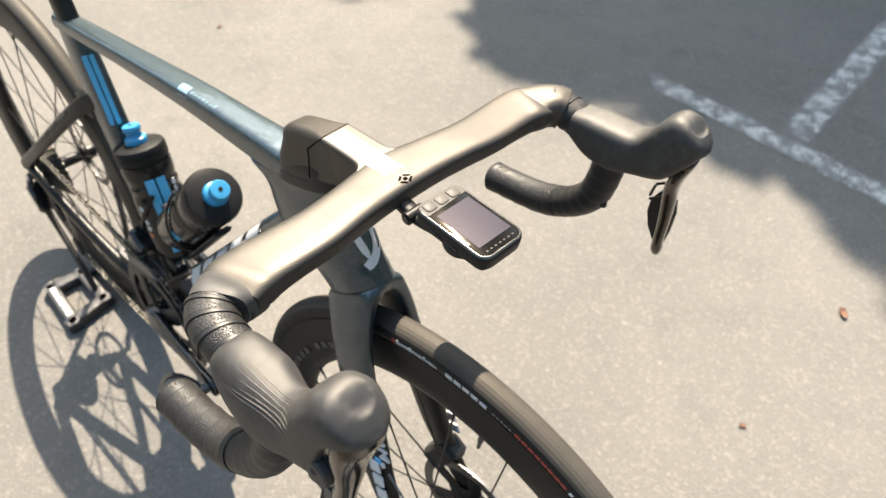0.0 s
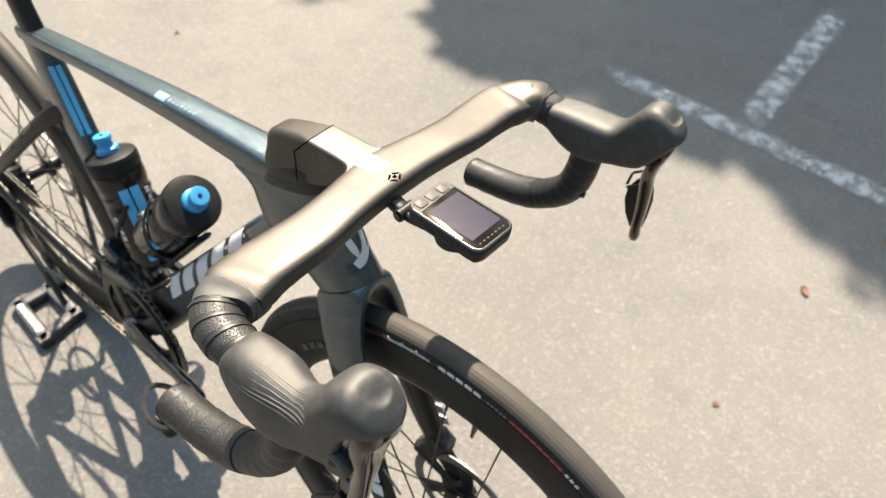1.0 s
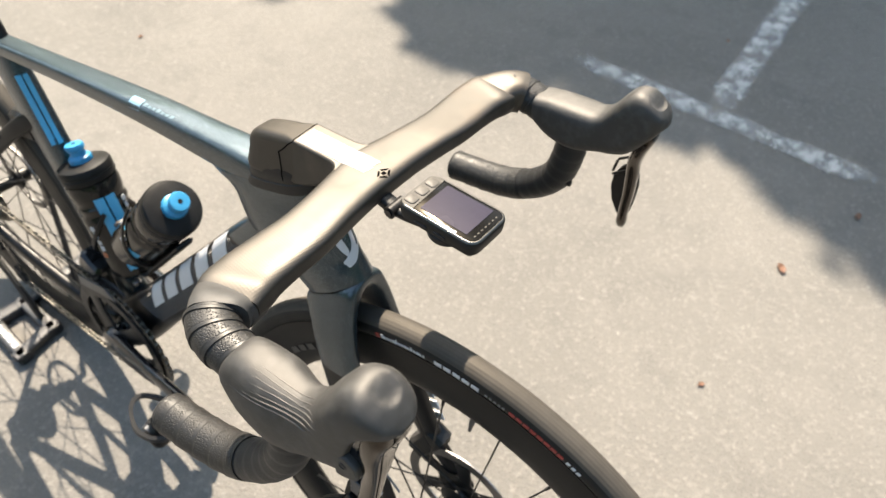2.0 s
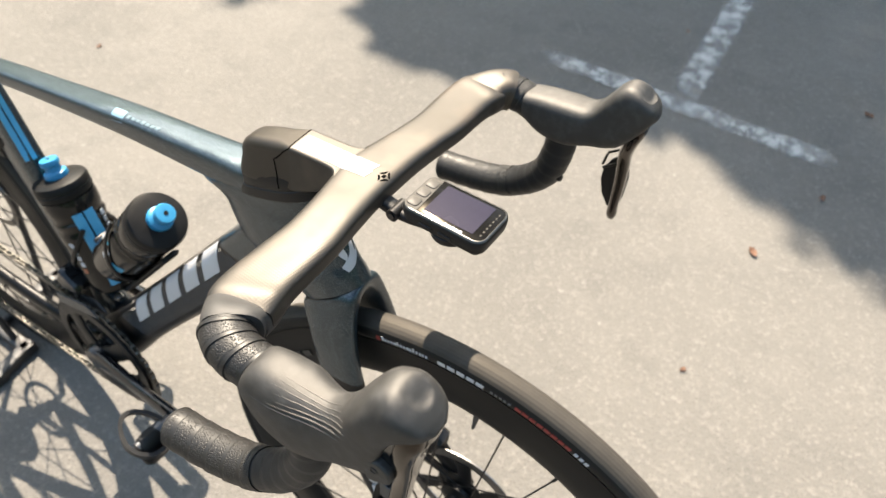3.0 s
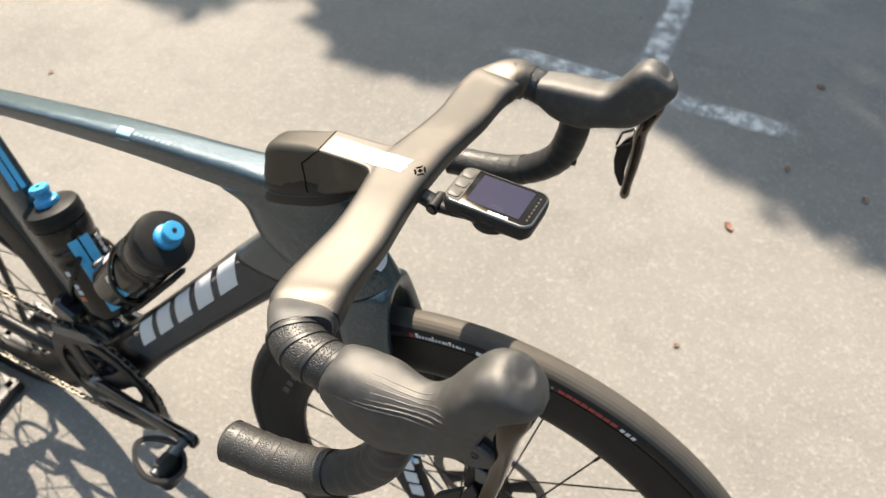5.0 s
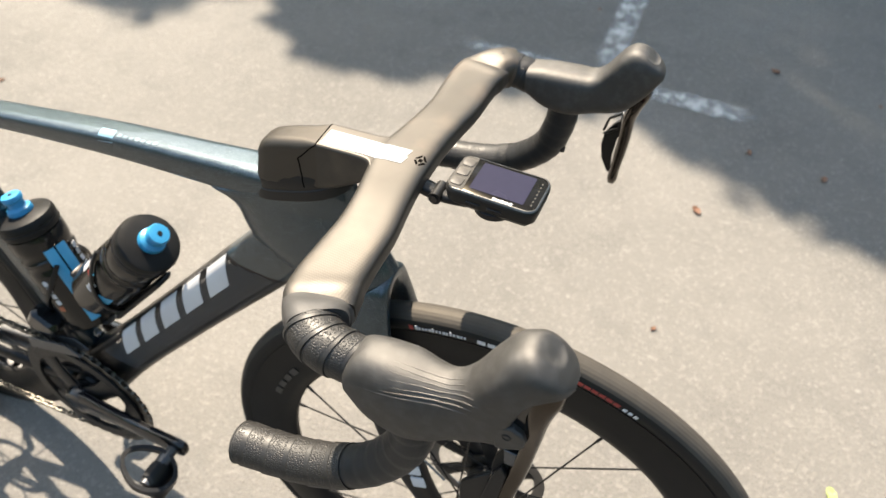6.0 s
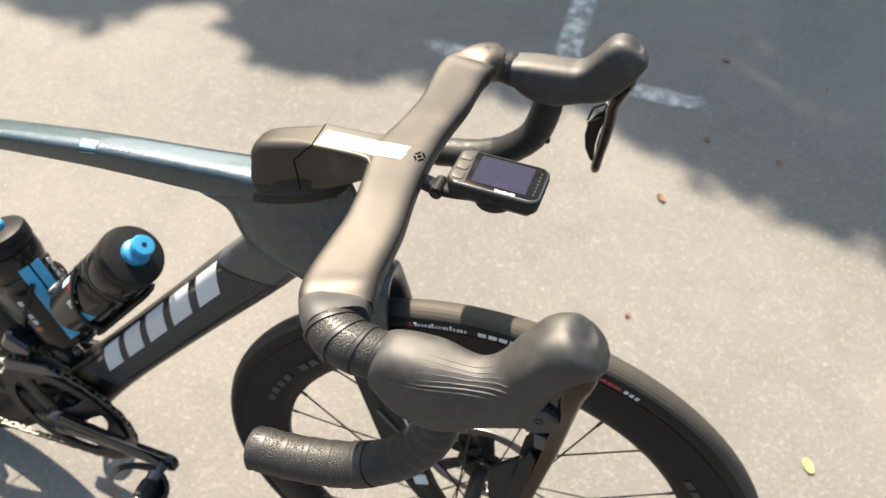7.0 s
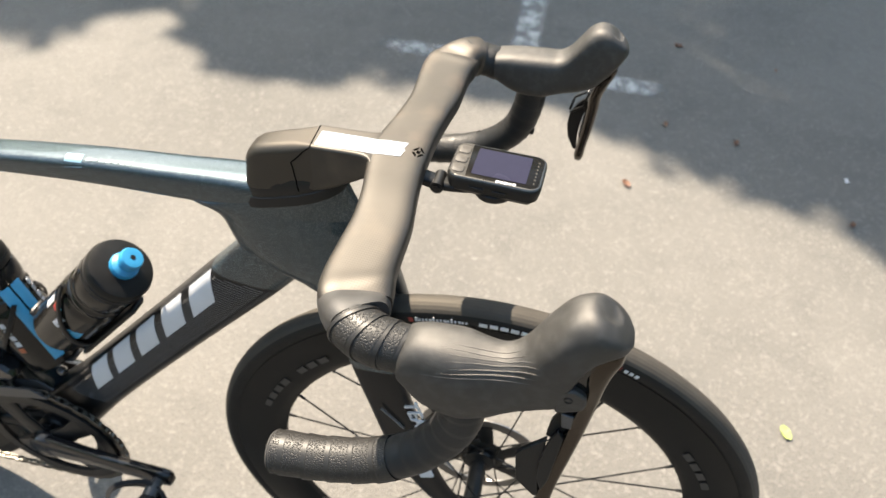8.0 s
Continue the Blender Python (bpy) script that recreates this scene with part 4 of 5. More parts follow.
# handlebar: flat top with a swept grip at both ends
bm = bmesh.new()
half_bar = [(0.0, -0.1065, -0.0550, 0.8410, 0.0109), (0.03, -0.1010, -0.0543, 0.8412, 0.0105), (0.06, -0.0958, -0.0512, 0.8416, 0.0103), (0.09, -0.0933, -0.0475, 0.8416, 0.0098), (0.12, -0.0948, -0.0471, 0.8412, 0.0101), (0.145, -0.0955, -0.0464, 0.8407, 0.0111), (0.1600, -0.0922, -0.0442, 0.8407, 0.0119), (0.1720, -0.0850, -0.0425, 0.8404, 0.0095)]
rows = [(-y, r0, r1, z, h) for y, r0, r1, z, h in reversed(half_bar[1:])] + half_bar
BAR_AT, BAR_SCALE = Vector((0.0005, 0.0015, -0.0025)), Vector((1.0, 1.02, 1.0))
rings = []
for y, r0, r1, z, h in smooth_path(rows, 6):
    ring_ = []
    # the ends of the bar turn ahead, so their rings are askew
    skew = -0.42 * min(1.0, max(0.0, (abs(y) - 0.11) / 0.05)) ** 1.5 * math.copysign(1, y)
    for q in oval(((r0 + r1) / 2, y, z), X, Z, (r1 - r0) / 2, h, 4.1, 96):
        q.y += skew * (q.x - (r0 + r1) / 2)
        q = STEER @ (q + Y * 0.0017) - BAR_AT
        ring_.append(Vector((q.x / BAR_SCALE.x, q.y / BAR_SCALE.y, q.z / BAR_SCALE.z)))
    rings.append(ring_)
loft(bm, rings)
handlebar = part("handlebar", bm, M["bar"], bike, "matt black carbon aero handlebar")
handlebar.location, handlebar.scale = BAR_AT, BAR_SCALE

for y0, y1, e0, e1 in ((-0.0138, -0.0082, -0.0128, -0.0033), (-0.0076, 0.0070, -0.0027, 0.0062)):
    drape("stem_stripe", lambda u, v: (-0.149 + u * (0.0735 + (0.002 * v if y0 < -0.01 else 0.0022 * v)), (y0 + (y1 - y0) * v) * (1 - u) + (e0 + (e1 - e0) * v) * u), (stem, handlebar), M["silver"], stem, steps=30)
for a in range(4):
    t = math.pi / 4 + a * math.pi / 2
    drape("stem_mark", lambda u, v: (-0.0628 + (0.0052 - 0.0020 * v) * (math.cos(t - 0.62) * (1 - u) + math.cos(t + 0.62) * u), -0.003 + (0.0074 - 0.0028 * v) * (math.sin(t - 0.62) * (1 - u) + math.sin(t + 0.62) * u)), (handlebar,), M["gap"], stem, lift=0.0002, steps=2, cross=1)
drape("stem_mark", lambda u, v: (-0.0628 + 0.0015 * (2 * u - 1), -0.003 + 0.0020 * (2 * v - 1)), (handlebar,), M["gap"], stem, lift=0.0002, steps=2, cross=1)


def wrapped(bm, rows, pitch, lift, lean, up=(0, 0, 1), turn=0.0, k=44, n=2.0):
    """Tape wound round a path of rows (x, y, z, a, b): each turn laps over the next with a slanting edge."""
    lay = bm.verts.layers.float.new("wrap")
    pts = [Vector(r[:3]) for r in rows]
    run = [0.0]
    for a, b in zip(pts, pts[1:]):
        run.append(run[-1] + (b - a).length)
    cols = list(zip(*rows))
    length = run[-1]

    def at(s_, col):
        return float(np.interp(s_, run, cols[col]))

    stops, base_ = [], -lean
    while base_ < length + lean:
        stops += [(base_ + pitch * f, lift * (0.15 + 0.85 * f), f) for f in (0.0, 0.1, 0.2, 0.35, 0.5, 0.65, 0.8, 0.9, 0.985)]
        base_ += pitch
    rows_ = []
    for s_, g, f in stops:
        ring_ = []
        for i in range(k):
            t = 2 * math.pi * (i + 0.5) / k
            d = min(length, max(0.0, s_ + lean * math.sin(t + turn)))
            c = Vector([at(d, j) for j in range(3)])
            way = (Vector([at(min(length, d + 0.002), j) for j in range(3)]) - Vector([at(max(0.0, d - 0.002), j) for j in range(3)])).normalized()
            ux = way.cross(Vector(up)).normalized()
            uy = ux.cross(way)
            ct, st = math.cos(t), math.sin(t)
            v = bm.verts.new(c + ux * ((at(d, 3) + g) * math.copysign(abs(ct) ** (2 / n), ct)) + uy * ((at(d, 4) + g) * math.copysign(abs(st) ** (2 / n), st)))
            v[lay] = f
            ring_.append(v)
        rows_.append(ring_)
    for r0, r1 in zip(rows_, rows_[1:]):
        for i in range(k):
            bm.faces.new((r0[i], r0[(i + 1) % k], r1[(i + 1) % k], r1[i]))
    bmesh.ops.remove_doubles(bm, verts=bm.verts, dist=0.00002)


def bar_end(s):
    """The taped bend, the hood with its lever, and the drop, on one side (s: -1 right, 1 left)."""
    tail = 0.0 if s < 0 else 0.011
    bm = bmesh.new()
    band = [(-0.0660, 0.1585, 0.8412, 0.0254, 0.0124), (-0.0632, 0.1660, 0.8424, 0.0240, 0.0136), (-0.0598, 0.1728, 0.8440, 0.0216, 0.0152), (-0.0560, 0.1780, 0.8442, 0.0199, 0.0160)] if s < 0 else [(-0.0722, 0.1585, 0.8412, 0.0256, 0.0124), (-0.0690, 0.1658, 0.8414, 0.0240, 0.0136), (-0.0654, 0.1724, 0.8420, 0.0216, 0.0152), (-0.0610, 0.1778, 0.8420, 0.0199, 0.0165), (-0.0555, 0.1830, 0.8412, 0.0186, 0.0172), (-0.0505, 0.1858, 0.8397, 0.0180, 0.0172)]
    x, y, z, a, b = band[0]
    run = (band[1][0] - x) / (band[1][1] - y)
    band = [(x - 0.0010 * run, y - 0.0010, z, a - 0.0014, b - 0.0014), (x - 0.0007 * run, y - 0.0007, z, a - 0.0003, b - 0.0003)] + band
    sweep(bm, smooth_path([(x, y * s, z, a, b) for x, y, z, a, b in band], 5), up=(0.10, 0, 1), n=3.0, k=40)
    # The left band has the bar's darker colour, to match its look under sheen.
    part("finishing_band", bm, M["band" if s < 0 else "bar"], handlebar, "smooth grey finishing band round the bar")
    bm = bmesh.new()
    dip = (0, 0.0002, 0.0007, 0.001, 0.0015, 0.002) if s < 0 else (0, 0.0008, 0.0035, 0.0065, 0.009, 0.011)
    rows = smooth_path([(x, y * s, z - d, a, b) for (x, y, z, a, b), d in zip(((-0.0680, 0.166, 0.8448, 0.0196, 0.0150), (-0.0620, 0.1765, 0.8448, 0.0186, 0.0153), (-0.0530, 0.184, 0.8445, 0.0174, 0.0155), (-0.0420, 0.1880, 0.8435, 0.0164, 0.0155), (-0.0300, 0.1885, 0.842, 0.0155, 0.0150), (-0.015, 0.1880, 0.84, 0.0145, 0.0140)), dip)], 12)
    wrapped(bm, [(r[0] + (0.0 if s < 0 else -0.005 * max(0.0, 1 - i / 40)), *r[1:]) for i, r in enumerate(rows)][15:], 0.0118, 0.0011, 0.0048, n=2.1, turn=1.2 + math.pi if s < 0 else -1.2)
    part("bar_tape", bm, M["tape"], handlebar, "black wrapped grip tape with pressed dots")
    bm = bmesh.new()
    rows = smooth_path([(x, -y, z, 0.0160, 0.0160) for x, y, z in ((0.004, 0.189, 0.835), (0.014, 0.190, 0.812), (0.015, 0.192, 0.787), (0.004, 0.1945, 0.760), (-0.018, 0.198, 0.735), (-0.050, 0.2008, 0.7165), (-0.09, 0.2027, 0.707), (-0.1275, 0.2035, 0.704))], 14) if s < 0 else smooth_path([(0.0, 0.1875 * s, 0.835, 0.0150, 0.0150), (0.006, 0.1885 * s, 0.812, 0.0158, 0.0158), (0.003, 0.1905 * s, 0.785, 0.0162, 0.0162), (-0.008, 0.1935 * s, 0.756, 0.0165, 0.0165), (-0.032, 0.1970 * s, 0.732, 0.0165, 0.0165), (-0.062, 0.2000 * s, 0.7165, 0.0163, 0.0163), (-0.095, 0.2025 * s, 0.7085, 0.0162, 0.0162), (-0.1275 - tail, 0.2035 * s, 0.704, 0.0160, 0.0160)], 14)
    cut = 62
    sweep(bm, rows[:cut + 1], up=(0, 1, 0), n=2.0, k=28, ridge=lambda r: 0.0005 * ((r / 0.014) % 1.0) - 0.0005)
    part("smooth_tape", bm, M["tape2"], handlebar, "smooth black tape on the curve of the drop")
    bm = bmesh.new()
    wrapped(bm, [tuple(r) for r in rows[cut:]], 0.0195, 0.0010, 0.0022, up=(0, 1, 0), turn=0.8)
    part("drop_tape", bm, M["tape"], handlebar, "black wrapped tape with pressed dots")
    bm = bmesh.new()
    lathe(bm, (-0.1275 - tail, 0.2035 * s, 0.704), (-0.99, 0.03 * s, -0.12), [(0.0166, -0.002), (0.0163, 0.0004), (0.0153, 0.0016), (0.0138, 0.0020), (0.0, 0.0022)], 28)
    part("end_plug", bm, M["band"], handlebar)
    # hood: rows of x, y, top, bottom, half width at the top and the bottom
    if s < 0:
        H_ROWS = [(-0.0250, 0.1895, 0.8460, 0.8250, 0.0155), (-0.0235, 0.1895, 0.8510, 0.8235, 0.0170), (-0.0195, 0.1895, 0.8555, 0.8180, 0.0183), (-0.0140, 0.1896, 0.8585, 0.8100, 0.0194), (-0.007, 0.1898, 0.8602, 0.8030, 0.0203), (0.003, 0.1902, 0.8608, 0.798, 0.0210), (0.016, 0.1905, 0.8605, 0.796, 0.0212), (0.030, 0.1918, 0.8598, 0.802, 0.0186), (0.042, 0.1925, 0.8612, 0.8125, 0.0166), (0.052, 0.1908, 0.8680, 0.8190, 0.0176), (0.063, 0.1885, 0.8845, 0.8235, 0.0200), (0.075, 0.1876, 0.9005, 0.8265, 0.0206), (0.087, 0.1872, 0.9055, 0.8570, 0.0198), (0.098, 0.1870, 0.9000, 0.8740, 0.0176), (0.1060, 0.1870, 0.8925, 0.8800, 0.0132), (0.1105, 0.1870, 0.8865, 0.8830, 0.0055)]
        # the undercut edge below the knob
        LOW = [(0.063, 0.8235), (0.075, 0.8265), (0.0785, 0.8330), (0.081, 0.8490), (0.086, 0.8650), (0.091, 0.8745), (0.098, 0.8800), (0.106, 0.8830), (0.112, 0.8840)]
    else:
        H_ROWS = [(-0.0315, 0.186, 0.8490, 0.8235, 0.0165), (-0.027, 0.186, 0.8500, 0.821, 0.0178), (-0.015, 0.1855, 0.8520, 0.814, 0.0192), (0.0, 0.185, 0.8530, 0.810, 0.0203), (0.016, 0.1845, 0.8535, 0.810, 0.0203), (0.030, 0.184, 0.8540, 0.814, 0.0192), (0.040, 0.1833, 0.8600, 0.817, 0.0180), (0.050, 0.1826, 0.8735, 0.819, 0.0175), (0.058, 0.1816, 0.8840, 0.822, 0.0178), (0.067, 0.1806, 0.8890, 0.827, 0.0180), (0.077, 0.1798, 0.8875, 0.838, 0.0174), (0.086, 0.1792, 0.8815, 0.850, 0.0155), (0.092, 0.1788, 0.8755, 0.860, 0.0118), (0.0955, 0.1786, 0.870, 0.864, 0.005)]
    bm = bmesh.new()
    rings = []
    fine = smooth_path(H_ROWS, 9)
    for x, y, zt, zb, w in fine:
        c, h = (zt + zb) / 2, (zt - zb) / 2
        if s < 0:
            zb = float(np.interp(x, [p[0] for p in LOW], [p[1] for p in LOW])) if x > 0.063 else zb
            h = min(0.0315 / (1 + math.exp((x - 0.096) / 0.006)) + 0.0015, 0.6 * (zt - zb))
            c = zt - h
        ring_ = oval((x, y * s, c), Y, Z, w, h, 2.75 if s < 0 else 3.5, 72)
        if s < 0:
            # the lower half turns squarer towards the nose
            square = 2.65 + 2.6 * min(1.0, max(0.0, (x - 0.03) / 0.03))
            for q, low in zip(ring_, oval((x, y * s, c), Y, Z, w, c - zb, square, 72)):
                if low.z < c:
                    q.y, q.z = low.y, low.z
        rings.append(ring_)
    # a shallow dish in the knob, steep at its front rim
    dish, dish_n, long_, wide = (Vector((0.0925, 0.1845 * s, 0.9035)), Vector((0.50, 0, 0.86)).normalized(), 0.0122, 0.0084) if s < 0 else (Vector((0.0815, 0.1793 * s, 0.8852)), Vector((0.5, 0, 0.86)).normalized(), 0.0098, 0.0105)
    fore = Y.cross(dish_n).normalized()
    for ring_ in rings:
        for q in ring_:
            d = q - dish
            u, v = d.dot(fore) / long_, d.y / wide
            r2 = u * u + v * v
            if r2 < 1.0 and abs(d.dot(dish_n)) < 0.012:
                q -= dish_n * (0.0030 * (1 - r2) ** 0.55 * min(1.0, max(0.0, (u + 1.0) / 1.6)) ** 1.4)
    loft(bm, rings)
    hood = part("brake_hood", bm, M["hood"], handlebar, "black ribbed rubber brake hood")
    # ribs along the outer side
    if s < 0:
        skin_tree = BVHTree.FromPolygons([v.co for v in hood.data.vertices], [tuple(p.vertices) for p in hood.data.polygons])
        for a, b in (((-0.0135, -0.2081, 0.8438), (0.0587, -0.2077, 0.8541)), ((0.0081, -0.2065, 0.852), (0.0639, -0.2074, 0.8639)), ((0.0059, -0.204, 0.8553), (0.0627, -0.2063, 0.8678)), ((0.001, -0.2008, 0.8579), (0.0591, -0.2037, 0.8691)), ((0.0027, -0.1975, 0.8596), (0.0555, -0.1990, 0.8678)), ((0.0053, -0.1942, 0.8606), (0.0520, -0.1940, 0.8640)), ((0.0010, -0.2076, 0.8480), (0.0618, -0.2080, 0.8592))):
            rows = []
            for i in range(29):
                u = i / 28
                q = skin_tree.find_nearest(Vector(a).lerp(Vector(b), u))[0]
                fade = min(1.0, u / 0.5 + 0.04, (1 - u) / 0.15 + 0.04)
                rows.append((*q, 0.0004 * fade, 0.00036 * fade))
            bm = bmesh.new()
            sweep(bm, rows, k=8)
            part("grip_rib", bm, M["rib"], hood)
        for side in (-1, 1):
            bm = bmesh.new()
            slab(bm, [(x, -0.1882 + side * 0.0164, z) for x, z in ((0.0735, 0.8515), (0.0738, 0.8310), (0.0790, 0.8317), (0.0885, 0.8363), (0.0908, 0.8387), (0.0915, 0.8430), (0.0907, 0.8487), (0.0880, 0.8513), (0.0830, 0.8545))], Y, 0.0034)
            tab = part("pivot_tab", bm, M["hood"], hood, "smooth rubber tab over the lever's pivot")
            bv = tab.modifiers.new("edge", "BEVEL")
            bv.width, bv.segments, bv.limit_method = 0.0016, 3, "ANGLE"
        bm = bmesh.new()
        slab(bm, [(x, -0.1882, z) for x, z in ((0.0740, 0.8720), (0.0740, 0.8330), (0.0860, 0.8300), (0.0905, 0.8355), (0.0890, 0.8625), (0.0930, 0.8780))], Y, 0.0150)
        part("lever_bracket", bm, M["gloss"], hood, "black inner bracket behind the lever")
    # lever: a glossy blade from the nose of the hood
    bm = bmesh.new()
    if s < 0:
        blade = [(0.1050, 0.1875, 0.8850, 0.0115, 0.0045), (0.1000, 0.1890, 0.8775, 0.0138, 0.0085), (0.0965, 0.1908, 0.8685, 0.0136, 0.0085), (0.0948, 0.1930, 0.8560, 0.0119, 0.0070), (0.0938, 0.1950, 0.8405, 0.0092, 0.0058), (0.0922, 0.1968, 0.8270, 0.0073, 0.0054), (0.0890, 0.1990, 0.8065, 0.0063, 0.0056), (0.0840, 0.2037, 0.7825, 0.0057, 0.0056), (0.0790, 0.2092, 0.7575, 0.0052, 0.0052), (0.0755, 0.2147, 0.7325, 0.005, 0.005), (0.0740, 0.2176, 0.7165, 0.0055, 0.0055), (0.0735, 0.2191, 0.7095, 0.004, 0.004)]
    else:
        blade = [(0.0800, 0.1785, 0.8640, 0.0090, 0.005), (0.0825, 0.1795, 0.8510, 0.0125, 0.0065), (0.0765, 0.1825, 0.8330, 0.0112, 0.0065), (0.0718, 0.1870, 0.8130, 0.0078, 0.0062), (0.0705, 0.1930, 0.7900, 0.0062, 0.0060), (0.0685, 0.2010, 0.7630, 0.0056, 0.0056), (0.0655, 0.2085, 0.7350, 0.0050, 0.0050), (0.0640, 0.2140, 0.7190, 0.0055, 0.0055), (0.0635, 0.2160, 0.7115, 0.0040, 0.0040)]
    rows = smooth_path([(x, y * s, z, a, b) for x, y, z, a, b in blade], 5)
    sweep(bm, rows, up=(1, 0, 0.2), n=3.4 if s < 0 else 2.6, k=24)
    lever = part("brake_lever", bm, M["lever"], hood, "glossy dark bronze brake lever")
    bm = bmesh.new()
    cap, r = ((0.0808, 0.2076, 0.8454), 0.0030) if s < 0 else ((0.0705, 0.197, 0.829), 0.0068)
    lathe(bm, (cap[0], cap[1] * s, cap[2]), (0, s, 0), [(u * r, v) for u, v in ((0, -0.006), (0.92, -0.006), (1, 0), (0.9, 0.0008), (0.66, 0.0009), (0.58, 0.0002), (0, 0.0002))], 22)
    part("pivot_cap", bm, M["satin"], lever)
    if s < 0:
        plates = (("shift_bracket", [(0.0890, 0.8285), (0.0783, 0.8270), (0.0783, 0.8175), (0.0736, 0.8090), (0.0719, 0.7965), (0.0830, 0.7925), (0.0895, 0.8085)], 0.0, 0.0024, "plastic"),
                  ("shift_paddle", [(0.0730, 0.7965), (0.0586, 0.7835), (0.0547, 0.7785), (0.0570, 0.7553), (0.0700, 0.7431), (0.0735, 0.7445), (0.0705, 0.7675), (0.0725, 0.7855)], 0.003, 0.0021, "satin"),
                  ("shift_button", [(0.0789, 0.8078), (0.0830, 0.8015), (0.0810, 0.7860), (0.0779, 0.7628), (0.0743, 0.7525), (0.0703, 0.7631), (0.0698, 0.7757), (0.0726, 0.7910), (0.0742, 0.7976)], 0.0055, 0.0021, "satin"),
                  ("reach_block", [(0.0788, 0.8221), (0.0876, 0.8206), (0.0879, 0.8105), (0.0804, 0.8108)], 0.0035, 0.0035, "alloy"))
    else:
        plates = (("shift_bracket", [(0.073, 0.818), (0.067, 0.818), (0.0635, 0.806), (0.061, 0.792), (0.066, 0.772), (0.073, 0.79)], 0.0, 0.0022, "plastic"),
                  ("reach_block", [(0.0705, 0.809), (0.0640, 0.811), (0.0645, 0.7985), (0.0715, 0.797)], 0.0, 0.0045, "alloy"),
                  ("shift_paddle", [(0.062, 0.797), (0.0555, 0.790), (0.0485, 0.777), (0.0465, 0.760), (0.0490, 0.741), (0.0560, 0.724), (0.0600, 0.722), (0.0590, 0.745), (0.0615, 0.770), (0.0655, 0.786)], 0.003, 0.0021, "satin"),
                  ("shift_button", [(0.0665, 0.787), (0.0628, 0.770), (0.0605, 0.745), (0.0615, 0.724), (0.0665, 0.722), (0.0705, 0.742), (0.0732, 0.768), (0.0715, 0.785)], 0.0065, 0.0021, "satin"))
    for nm, pts, dy, half, key in plates:
        bm = bmesh.new()
        slab(bm, [(x, (0.1955 + (0.82 - z) * 0.2 + dy) * s, z) for x, z in pts], (0.1, 1, 0.2 * s), half)
        ob = part(nm, bm, M[key], lever)
        bv = ob.modifiers.new("edge", "BEVEL")
        bv.width, bv.segments, bv.limit_method = 0.0007, 2, "ANGLE"
    if s > 0:
        bm = bmesh.new()
        for a, b in (((0.053, 0.778), (0.0665, 0.789)), ((0.0525, 0.782), (0.056, 0.797)), ((0.056, 0.797), (0.068, 0.806))):
            tube(bm, (a[0] - 0.005, 0.203 * s, a[1]), (b[0] - 0.005, 0.201 * s, b[1]), 0.0014, k=6)
        part("paddle_frame", bm, M["satin"], lever)
        bm = bmesh.new()
        sweep(bm, smooth_path([(0.002, 0.183, 0.766, 0.001, 0.0015), (0.008, 0.187, 0.7605, 0.003, 0.0045), (0.0105, 0.1885, 0.7575, 0.003, 0.004), (0.011, 0.1905, 0.753, 0.001, 0.0015)], 4), k=8)
        part("tape_end", bm, M["tape2"], handlebar, "loose end of the tape")


bar_end(-1)
bar_end(1)

# mount and bike computer
bm = bmesh.new()
sweep(bm, smooth_path([(-0.058, -0.012, 0.836, 0.007, 0.005), (-0.047, -0.012, 0.833, 0.007, 0.005), (-0.03, -0.010, 0.831, 0.008, 0.004), (-0.01, -0.005, 0.830, 0.010, 0.003)], 5), n=3, k=14)
tube(bm, (-0.044, -0.022, 0.834), (-0.044, -0.004, 0.834), 0.0055, k=14)
lathe(bm, (0.001, -0.003, 0.829), (0, 0, 1), [(0.0, -0.005), (0.0165, -0.005), (0.0175, -0.003), (0.0175, 0.001), (0.0155, 0.003), (0.0, 0.003)], 32)
mount = part("computer_mount", bm, M["satin"], handlebar, "black out-front mount for the computer")
bm = bmesh.new()
tube(bm, (-0.044, -0.0235, 0.834), (-0.044, -0.0215, 0.834), 0.0035, k=6)
part("mount_bolt", bm, M["gloss"], mount)

gps = tagged(new("bike_computer"), "small black bike computer with three grey buttons clipped to its mount", "bike computer")
gps.matrix_world = STANCE @ pose(0.0026, 0.0002, 0.8426, 1.5, 3.0, -2.0)


def rounded_box(bm, c, a, b, levels, r):
    """A body with round corners; levels: rows of height and inset."""
    rings = []
    for z, g in levels:
        ring_ = []
        for sx, sy, t0 in ((1, 1, 0), (-1, 1, 90), (-1, -1, 180), (1, -1, 270)):
            for i in range(6):
                t = radians(t0 + i * 18)
                ring_.append(Vector((c[0] + sx * (a - r) + (r - g) * math.cos(t), c[1] + sy * (b - r) + (r - g) * math.sin(t), c[2] + z)))
        rings.append(ring_)
    loft(bm, rings)


def gpart(name, bm, mat, label="", parent=None):
    return part(name, bm, mat, parent or gps, label)


